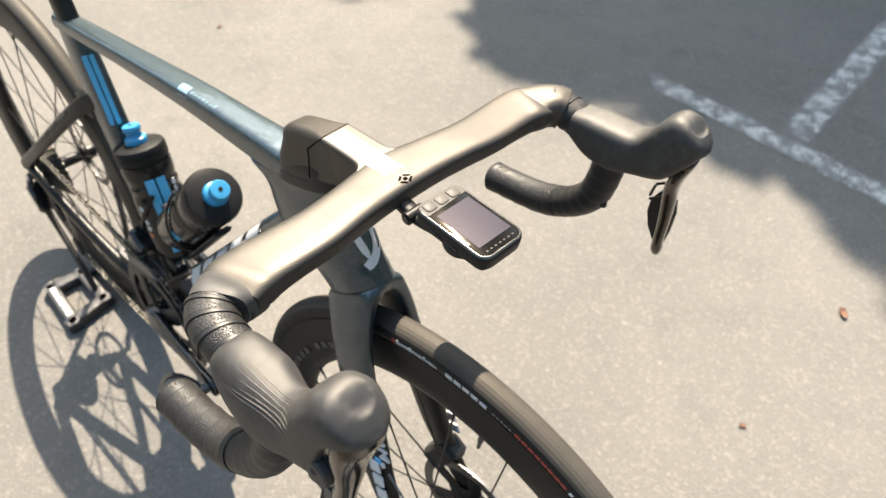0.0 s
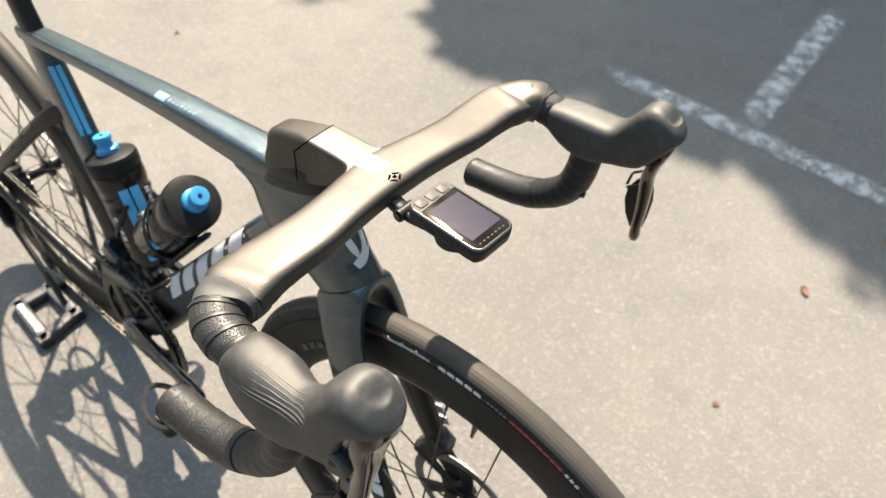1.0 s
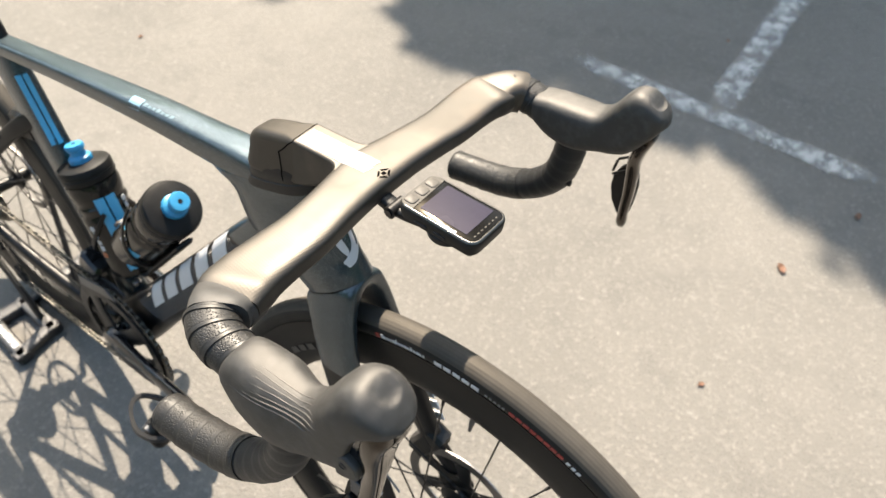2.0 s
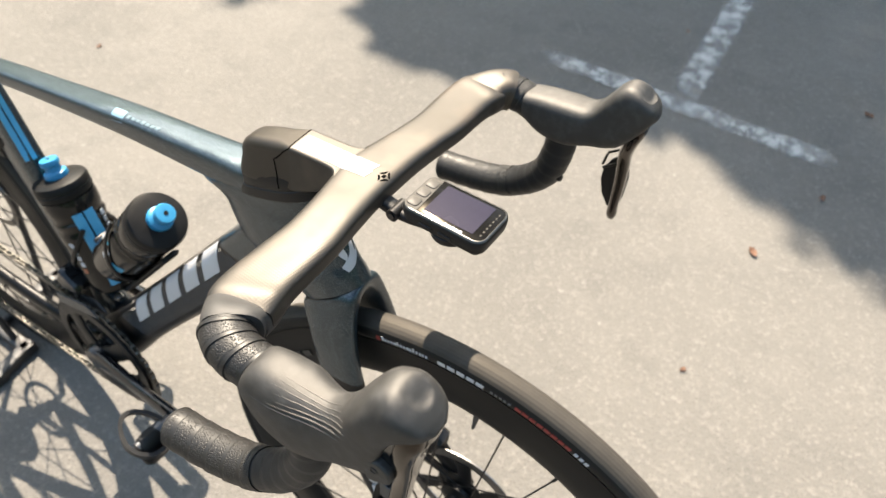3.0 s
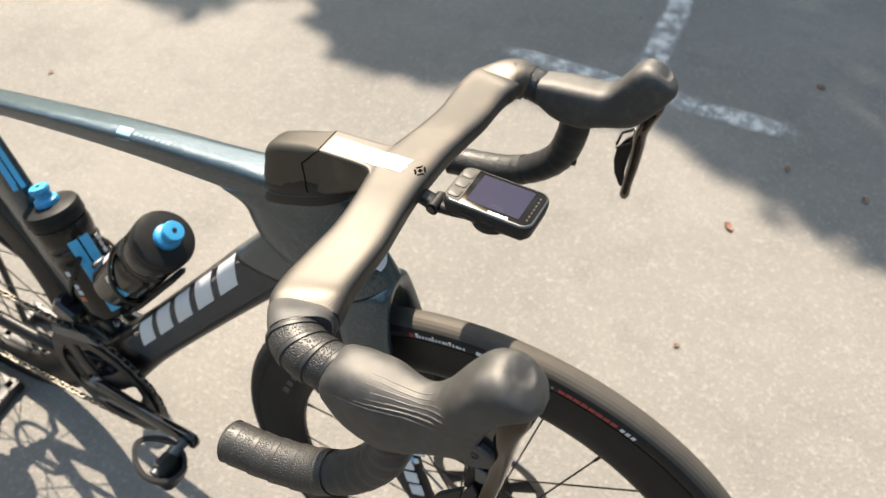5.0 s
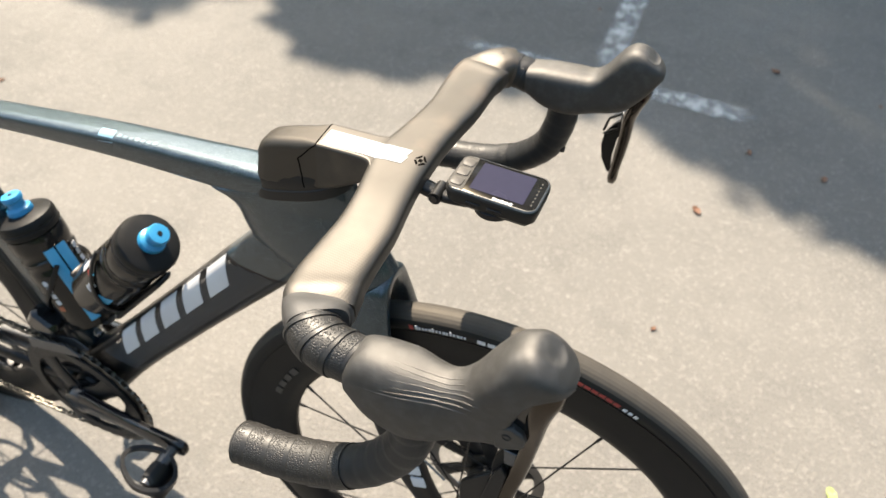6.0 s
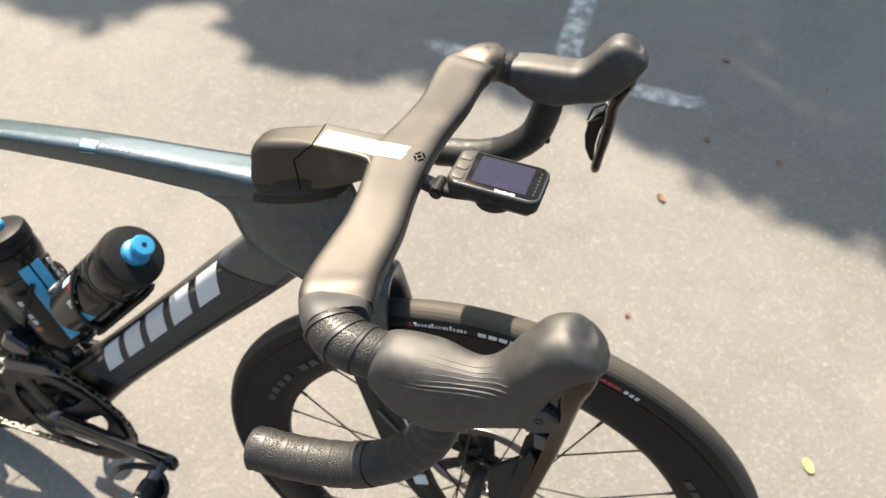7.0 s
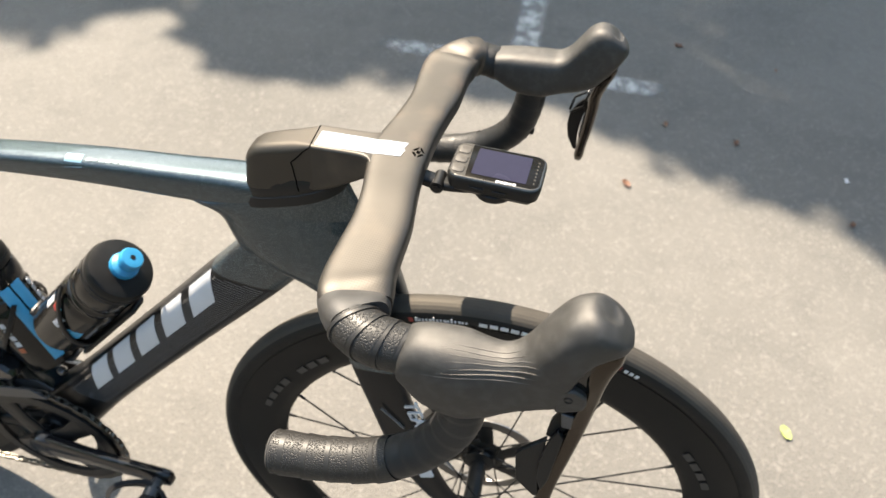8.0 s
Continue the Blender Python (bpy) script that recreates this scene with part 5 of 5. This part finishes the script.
bm = bmesh.new()
rounded_box(bm, (0, 0, 0), 0.0385, 0.0236, ((-0.0160, 0.0080), (-0.0155, 0.0062), (-0.0115, 0.0035), (-0.0095, 0.0014), (-0.004, 0.0004), (0.0, 0.0), (0.002, 0.0006), (0.003, 0.0018)), 0.0105)
gpart("case", bm, M["plastic"])
bm = bmesh.new()
rounded_box(bm, (0.0005, 0, 0.0026), 0.0374, 0.0224, ((0.0, 0.0), (0.0008, 0.0002), (0.0011, 0.0008)), 0.0092)
gpart("faceplate", bm, M["face"])
# Added metallic ring that stands in for the sun glint on the case's bevel.
bm = bmesh.new()
rim_rings = []
for z, g in ((0.0026, -0.0003), (0.0034, 0.0001), (0.0040, 0.0010), (0.0040, 0.0016), (0.0030, 0.0018), (0.0026, 0.0010)):
    ring_ = []
    for sx, sy, t0 in ((1, 1, 0), (-1, 1, 90), (-1, -1, 180), (1, -1, 270)):
        for i in range(8):
            t = radians(t0 + i * 90 / 7)
            ring_.append(Vector((0.0005 + sx * (0.0374 - 0.0092) + (0.0092 - g) * math.cos(t), sy * (0.0224 - 0.0092) + (0.0092 - g) * math.sin(t), z)))
    rim_rings.append(ring_)
loft(bm, rim_rings + rim_rings[:1], False)
gpart("glint_rim", bm, M["glint_rim"], "thin metallic ring added for the sun glint on the bevel of the face")
bm = bmesh.new()
rounded_box(bm, (0.0035, 0.0012, 0.0035), 0.0225, 0.0172, ((0.0, 0.0), (0.0005, 0.0002)), 0.0012)
gpart("screen", bm, M["screen"], "dark violet display, switched off")
bm = bmesh.new()
slab(bm, [(-0.0365, -0.0165, 0.0035), (-0.0365, 0.0165, 0.0035), (-0.033, 0.0205, 0.0035), (-0.0245, 0.0212, 0.0035), (-0.0225, -0.0212, 0.0035), (-0.033, -0.0205, 0.0035)], (0, 0, 1), 0.0006)
keys = gpart("button_strip", bm, M["strip"])
for y in (-0.0125, 0.0, 0.0125):
    bm = bmesh.new()
    rounded_box(bm, (-0.0300, y, 0.0038), 0.0053, 0.0053, ((0.0, 0.0), (0.0009, 0.0003), (0.0014, 0.0014)), 0.003)
    gpart("button", bm, M["button"], "grey rubber button")
for i in range(7):
    bm = bmesh.new()
    box(bm, (0.0317, -0.0135 + i * 0.0045, 0.0038), X, Y, Z, 0.0006, 0.0009, 0.0002)
    gpart("indicator_light", bm, M["strip"])
for i in range(5):
    bm = bmesh.new()
    box(bm, (0.0035 + i * 0.0034, -0.0196, 0.0038), X, Y, Z, 0.0013, 0.0011 if i % 2 else 0.0015, 0.0002)
    gpart("brand_block", bm, M["white"])
for x in (-0.012, 0.006):
    bm = bmesh.new()
    box(bm, (x, -0.0233, -0.005), X, Y, Z, 0.006, 0.0008, 0.0018, 0.0006)
    gpart("side_button", bm, M["satin"])

# cranks, rings, pedals


def ring_gear(bm, c, r_out, r_in, half, teeth):
    n = teeth * 4
    rows = []
    for side_ in (-half, half):
        o = [Vector(c) + Vector((math.cos(2 * math.pi * i / n) * (r_out - (0.0035 if i % 4 in (0, 3) else 0)), side_, math.sin(2 * math.pi * i / n) * (r_out - (0.0035 if i % 4 in (0, 3) else 0)))) for i in range(n)]
        q = [Vector(c) + Vector((math.cos(2 * math.pi * i / n) * r_in, side_, math.sin(2 * math.pi * i / n) * r_in)) for i in range(n)]
        rows.append((o, q))
    loft(bm, [rows[0][1], rows[0][0], rows[1][0], rows[1][1], rows[0][1]], False)


bm = bmesh.new()
end = BB + Vector((0.186, 0, 0.012))
sweep(bm, smooth_path([(BB.x - 0.012, -0.062, BB.z, 0.0075, 0.021), (BB.x + 0.015, -0.064, BB.z + 0.001, 0.0085, 0.023), (BB.x + 0.06, -0.068, BB.z + 0.006, 0.0080, 0.018), (BB.x + 0.12, -0.073, BB.z + 0.011, 0.0075, 0.0155), (end.x, -0.076, end.z, 0.0075, 0.0165), (end.x + 0.014, -0.076, end.z + 0.001, 0.0070, 0.0125), (end.x + 0.0185, -0.076, end.z + 0.001, 0.0045, 0.007)], 5), up=(0, 0, 1), n=3, k=18)
lathe(bm, (BB.x, 0, BB.z), (0, -1, 0), [(0.0, 0.04), (0.024, 0.04), (0.026, 0.060), (0.022, 0.071), (0.0, 0.072)], 28)
crank = part("crank_arm", bm, M["gloss"], bike, "glossy black crank arm")
for i in range(4):
    t = 2 * math.pi * i / 4 + 0.62
    bm = bmesh.new()
    sweep(bm, [(BB.x + math.cos(t) * 0.015, -0.056, BB.z + math.sin(t) * 0.015, 0.0035, 0.016), (BB.x + math.cos(t) * 0.05, -0.053, BB.z + math.sin(t) * 0.05, 0.004, 0.014), (BB.x + math.cos(t) * 0.09, -0.047, BB.z + math.sin(t) * 0.09, 0.003, 0.02)], up=(-math.sin(t), 0, math.cos(t)), n=3, k=12)
    part("spider_arm", bm, M["satin"], crank)
bm = bmesh.new()
ring_gear(bm, (BB.x, -0.0465, BB.z), 0.1075, 0.086, 0.0016, 52)
lathe(bm, (BB.x, -0.051, BB.z), (0, 1, 0), [(0.082, -0.002), (0.099, -0.002), (0.099, 0.002), (0.082, 0.002)], 64, closed=True)
part("chainring", bm, M["satin"], crank, "black outer chainring")
bm = bmesh.new()
ring_gear(bm, (BB.x, -0.039, BB.z), 0.0755, 0.058, 0.0014, 36)
part("chainring", bm, M["alloy"], crank, "dark inner chainring")
bm = bmesh.new()
sweep(bm, smooth_path([(BB.x + 0.01, 0.062, BB.z, 0.0075, 0.021), (BB.x - 0.06, 0.068, BB.z - 0.006, 0.0080, 0.018), (BB.x - 0.172, 0.076, BB.z - 0.016, 0.0075, 0.0165), (BB.x - 0.188, 0.076, BB.z - 0.017, 0.0065, 0.0105)], 5), up=(0, 0, 1), n=3, k=18)
crank_l = part("crank_arm", bm, M["gloss"], bike, "glossy black crank arm")


def pedal(parent, axle, s, tip):
    """A clipless pedal with an open loop that hangs from its axle; tip: the way the loop hangs."""
    tip = Vector(tip).normalized()
    nrm = Vector((0, 1, 0)).cross(tip).normalized()
    bm = bmesh.new()
    a = Vector(axle)
    tube(bm, a, a + Y * s * 0.016, 0.008, k=14)
    tube(bm, a + Y * s * 0.014, a + Y * s * 0.058, 0.0105, 0.008, k=16)
    p = part("pedal", bm, M["alloy"], parent, "black clipless pedal")
    bm = bmesh.new()
    c = a + Y * s * 0.038
    # an open loop, thick at the sides and thin at the tip
    n = 28
    rings = []
    for i in range(n):
        t = 2 * math.pi * i / n
        u, v = 0.031 * math.cos(t) * (1 - 0.22 * max(0.0, math.sin(t))), 0.010 + 0.040 * math.sin(t)
        q = c + Y * s * u + tip * v
        into = (c + tip * 0.010 - q).normalized()
        w, hgt = 0.0058, 0.0066 - 0.0018 * math.sin(t)
        rings.append([q - nrm * hgt, q - nrm * hgt + into * w, q + nrm * hgt + into * w, q + nrm * hgt])
    loft(bm, rings + rings[:1], False)
    part("pedal_body", bm, M["satin"], p)
    bm = bmesh.new()
    hang = Vector((0.22, 0, -0.97)).normalized()
    sweep(bm, [tuple(c + hang * v) + (a_, b_) for v, a_, b_ in ((-0.010, 0.012, 0.006), (-0.004, 0.019, 0.0105), (0.014, 0.024, 0.0125), (0.032, 0.022, 0.0105), (0.040, 0.016, 0.006))], up=(1, 0, 0.2), n=3.5, k=20)
    part("pedal_plate", bm, M["satin"], p)


pedal(crank, (end.x, -0.083, end.z), -1, (-0.90, 0, 0.43))
pedal(crank_l, (BB.x - 0.172, 0.083, BB.z - 0.016), 1, (-0.35, 0, -0.94))

# cassette, derailleurs, chain
bm = bmesh.new()
tube(bm, AXLE_R - Y * 0.064, AXLE_R - Y * 0.018, 0.0165, k=20)
cassette = part("cassette", bm, M["satin"], rear, "steel sprocket cassette")
for i in range(11):
    bm = bmesh.new()
    ring_gear(bm, (AXLE_R.x, -0.022 - i * 0.0037, AXLE_R.z), 0.061 - i * 0.0037, 0.015, 0.0009, 30 - i)
    part("sprocket", bm, M["chain"], cassette)
bm = bmesh.new()
lathe(bm, AXLE_R + Y * 0.041, (0, 1, 0), [(0.058, -0.0009), (0.07, -0.0009), (0.07, 0.0009), (0.058, 0.0009)], 64, closed=True)
part("brake_rotor", bm, M["rot"], rear, "steel brake rotor")
bm = bmesh.new()
tube(bm, AXLE_R - Y * 0.075, AXLE_R + Y * 0.075, 0.007, k=12)
part("rear_axle", bm, M["alloy"], chassis)
bm = bmesh.new()
box(bm, (AXLE_R.x + 0.005, -0.072, AXLE_R.z - 0.045), (0.5, 0, -0.86), (0, 1, 0), (0.86, 0, 0.5), 0.03, 0.012, 0.013, 0.005)
mech = part("rear_derailleur", bm, M["gloss"], bike, "black rear derailleur with its long cage")
for off in (-0.066, -0.046):
    bm = bmesh.new()
    sweep(bm, [(AXLE_R.x + 0.010, off, AXLE_R.z - 0.066, 0.010, 0.0012), (AXLE_R.x + 0.03, off, AXLE_R.z - 0.12, 0.008, 0.0012), (AXLE_R.x + 0.050, off, AXLE_R.z - 0.172, 0.010, 0.0012)], up=(0, 1, 0), n=3, k=14)
    part("cage_plate", bm, M["gloss"], mech)
for q in ((0.018, -0.085), (0.046, -0.155)):
    bm = bmesh.new()
    ring_gear(bm, (AXLE_R.x + q[0], -0.054, AXLE_R.z + q[1]), 0.0195, 0.005, 0.0022, 11)
    part("jockey_wheel", bm, M["satin"], mech)
bm = bmesh.new()
box(bm, (BB.x - 0.028, -0.035, BB.z + 0.135), (0.8, 0, -0.6), (0, 1, 0), (0.6, 0, 0.8), 0.022, 0.013, 0.02, 0.005)
front_mech = part("front_derailleur", bm, M["gloss"], bike, "black front derailleur")
for off in (-0.054, -0.040):
    bm = bmesh.new()
    slab(bm, [(BB.x - 0.055, off, BB.z + 0.11), (BB.x + 0.02, off, BB.z + 0.125), (BB.x + 0.04, off, BB.z + 0.11), (BB.x + 0.01, off, BB.z + 0.104), (BB.x - 0.06, off, BB.z + 0.088)], (0, 1, 0), 0.0012)
    part("cage_plate", bm, M["alloy"], front_mech)
bm = bmesh.new()
pulley = Vector((AXLE_R.x + 0.046, -0.05, AXLE_R.z - 0.155))
top_a, top_b = Vector((AXLE_R.x, -0.046, AXLE_R.z + 0.045)), Vector((BB.x - 0.02, -0.0465, BB.z + 0.1065))
low_a, low_b = Vector((BB.x - 0.01, -0.0465, BB.z - 0.107)), pulley - Z * 0.02
path = [top_a.lerp(top_b, i / 34) for i in range(35)]
path += [Vector((BB.x + math.cos(t) * 0.107, -0.0465, BB.z + math.sin(t) * 0.107)) for t in [radians(100 - i * 6.8) for i in range(1, 29)]]
path += [low_a.lerp(low_b, i / 30) - Z * 0.006 * math.sin(math.pi * i / 30) for i in range(31)]
for i, (a, b) in enumerate(zip(path, path[1:])):
    t = (b - a).normalized()
    up_ = Y.cross(t)
    for o in (-1, 1):
        box(bm, a.lerp(b, 0.5) + Y * o * (0.0031 if i % 2 else 0.0022), t, up_, Y, (b - a).length * 0.58, 0.0038, 0.0005)
    tube(bm, a - Y * 0.003, a + Y * 0.003, 0.0036, k=6)
chain = part("chain", bm, M["chain"], bike, "oiled steel chain")


# bottles in their cages
def bottle(name, top, axis, label, front_dir, striped):
    """A squeeze bottle whose cap ends at top; axis points from the foot to the nozzle."""
    axis, f_ = Vector(axis).normalized(), Vector(front_dir).normalized()
    b = tagged(new(name), label, "water bottle")
    b.matrix_world = STANCE
    top = Vector(top)
    bm = bmesh.new()
    prof = [(0.0, -0.178), (0.033, -0.178), (0.0362, -0.174), (0.0365, -0.165), (0.0365, -0.082), (0.0358, -0.076), (0.0336, -0.072), (0.0334, -0.068), (0.0352, -0.064), (0.0356, -0.059), (0.0338, -0.056), (0.0336, -0.052), (0.0352, -0.048), (0.0360, -0.040), (0.0362, -0.030), (0.0352, -0.0235), (0.0335, -0.0225), (0.0335, -0.018)]
    lathe(bm, top, axis, prof, 44)
    part("body", bm, M["bottle"], b, "smoky translucent bottle body")
    bm = bmesh.new()
    lathe(bm, top, axis, [(0.035, -0.021), (0.0362, -0.0205), (0.0366, -0.019), (0.0366, -0.0135), (0.0358, -0.0128), (0.0358, -0.0118), (0.0366, -0.011), (0.0366, -0.005), (0.0348, -0.0005), (0.029, 0.0015), (0.014, 0.0035), (0.013, 0.006), (0.0, 0.006)], 44)
    part("cap", bm, M["cap"], b, "black screw cap")
    bm = bmesh.new()
    lathe(bm, top, axis, [(0.0155, 0.003), (0.016, 0.006), (0.015, 0.010), (0.0105, 0.013), (0.0100, 0.019), (0.0125, 0.0215), (0.0128, 0.026), (0.0115, 0.0285), (0.006, 0.0292), (0.0, 0.0285)], 32)
    noz = part("nozzle", bm, M["blue"], b, "bright cyan push-pull nozzle")
    bm = bmesh.new()
    tube(bm, top + axis * 0.0288, top + axis * 0.0296, 0.0028, k=12)
    part("nozzle_hole", bm, M["cap"], noz)
    side_ = axis.cross(f_).normalized()

    def wrap(s0, s1, a0, a1, mat, r=0.0369):
        bm = bmesh.new()
        rings = []
        for i in range(7):
            a = radians(a0 + (a1 - a0) * i / 6)
            d = f_ * math.cos(a) + side_ * math.sin(a)
            rings.append([top + axis * s0 + d * r, top + axis * s1 + d * r, top + axis * s1 + d * (r - 0.0008), top + axis * s0 + d * (r - 0.0008)])
        loft(bm, rings)
        part("bottle_print", bm, mat, b)
    if striped:
        wrap(-0.165, -0.044, 3, 24, M["blueprint"])
        wrap(-0.165, -0.044, 28, 49, M["blueprint"])
        for i in range(4):
            wrap(-0.055 - i * 0.011, -0.063 - i * 0.011, 62, 72, M["white"])
            wrap(-0.085 - i * 0.011, -0.093 - i * 0.011, -38, -28, M["white"])
        wrap(-0.130, -0.138, -42, -30, M["orange"])
    else:
        for i in range(4):
            wrap(-0.100 - i * 0.006, -0.104 - i * 0.006, 2, 16, M["white"])
            wrap(-0.100 - i * 0.006, -0.104 - i * 0.006, -40, -26, M["white"])
        wrap(-0.092, -0.097, -22, -12, M["orange"])
        wrap(-0.098, -0.104, -20, -8, M["red"])
        wrap(-0.090, -0.096, -10, -2, M["blueprint"])
        wrap(-0.112, -0.128, 30, 58, M["blueprint"])
    return b


def cage(base, axis, out, label):
    """A bottle cage: a bed on the tube and two arms that hug the bottle, whose axis runs through base."""
    axis, out = Vector(axis).normalized(), Vector(out).normalized()
    base = Vector(base)
    bm = bmesh.new()
    box(bm, base - out * 0.041 + axis * 0.06, axis, Y, out, 0.075, 0.013, 0.004, 0.003)
    c = part("bottle_cage", bm, M["satin"], bike, label)
    for s in (-1, 1):
        bm = bmesh.new()
        pts = []
        for i in range(13):
            t = radians(180 - i * 12.5)
            h = 0.015 + 0.095 * (i / 12) ** 1.3
            pts.append((*(base + axis * h + out * math.cos(t) * 0.0395 + Y * s * math.sin(t) * 0.0395), 0.0018, 0.0032))
        sweep(bm, pts, up=axis, n=3, k=10)
        part("cage_arm", bm, M["satin"], c)
    bm = bmesh.new()
    box(bm, base - axis * 0.004, out, Y, axis, 0.04, 0.012, 0.003, 0.002)
    part("cage_foot", bm, M["satin"], c)


dt_axis = Vector((0.70, 0, 0.714))
st_axis = Vector((-0.228, 0, 0.974))
b2_top = Vector((-0.4035, -0.004, 0.6425))
b1_top = Vector((-0.6225, 0.004, 0.6075))
bottle("water_bottle", b2_top, dt_axis, "smoky black water bottle with cyan nozzle in the down tube cage", (-0.3, -0.9, 0.3), False)
bottle("water_bottle", b1_top, st_axis, "smoky black water bottle with cyan stripes in the seat tube cage", (0.75, -0.66, 0.2), True)
cage(b2_top - dt_axis * 0.176, dt_axis, Vector((-0.714, 0, 0.70)), "black bottle cage on the down tube")
cage(b1_top - st_axis * 0.176, st_axis, Vector((0.974, 0, 0.228)), "black bottle cage on the seat tube")
for q in ((-0.565, -0.012, 0.42), (-0.575, 0.010, 0.428)):
    bm = bmesh.new()
    lathe(bm, q, (0.3, -0.2, 0.9), [(0, -0.004), (0.006, -0.004), (0.0066, 0.001), (0.005, 0.004), (0.0, 0.0045)], 18)
    part("cage_bolt", bm, M["steel"], bike, "polished bolt of a bottle cage")

# ---- bike stand ----
stand = tagged(new("bike_stand"), "black steel floor stand that grips the rear wheel axle", "bike stand")
for s in (-1, 1):
    bm = bmesh.new()
    loop = [(-1.058, 0.110), (-0.940, 0.119), (-0.952, 0.045), (-1.052, 0.042)]
    loop = [Vector((x, y * s, 0.013)) for x, y in loop]
    for a, b in zip(loop, loop[1:] + loop[:1]):
        d = (b - a).normalized()
        sweep(bm, [(*(a - d * 0.014), 0.014, 0.012), (*(b + d * 0.014), 0.014, 0.012)], n=5, k=16)
    base_ = part("base_loop", bm, M["stand"], stand)
    if s < 0:
        for i in range(6):
            bm = bmesh.new()
            box(bm, (-1.045 + i * 0.0165, -0.1105 - i * 0.0013, 0.0252), X, Y, Z, 0.0065, 0.005, 0.0006)
            part("stand_print", bm, M["white"], base_)
    bm = bmesh.new()
    sweep(bm, smooth_path([(-0.985, 0.045 * s, 0.02, 0.007, 0.007), (-0.99, 0.012 + 0.058 * s, 0.15, 0.006, 0.006), (-0.993, 0.020 + 0.07 * s, 0.28, 0.006, 0.006), (-0.9936, 0.025 + 0.076 * s, 0.338, 0.006, 0.006)], 6), up=(1, 0, 0), k=12)
    part("upright", bm, M["stand"], stand)
bm = bmesh.new()
tube(bm, (-1.052, -0.045, 0.010), (-1.052, 0.045, 0.010), 0.009, k=12)
part("cross_bar", bm, M["stand"], stand)
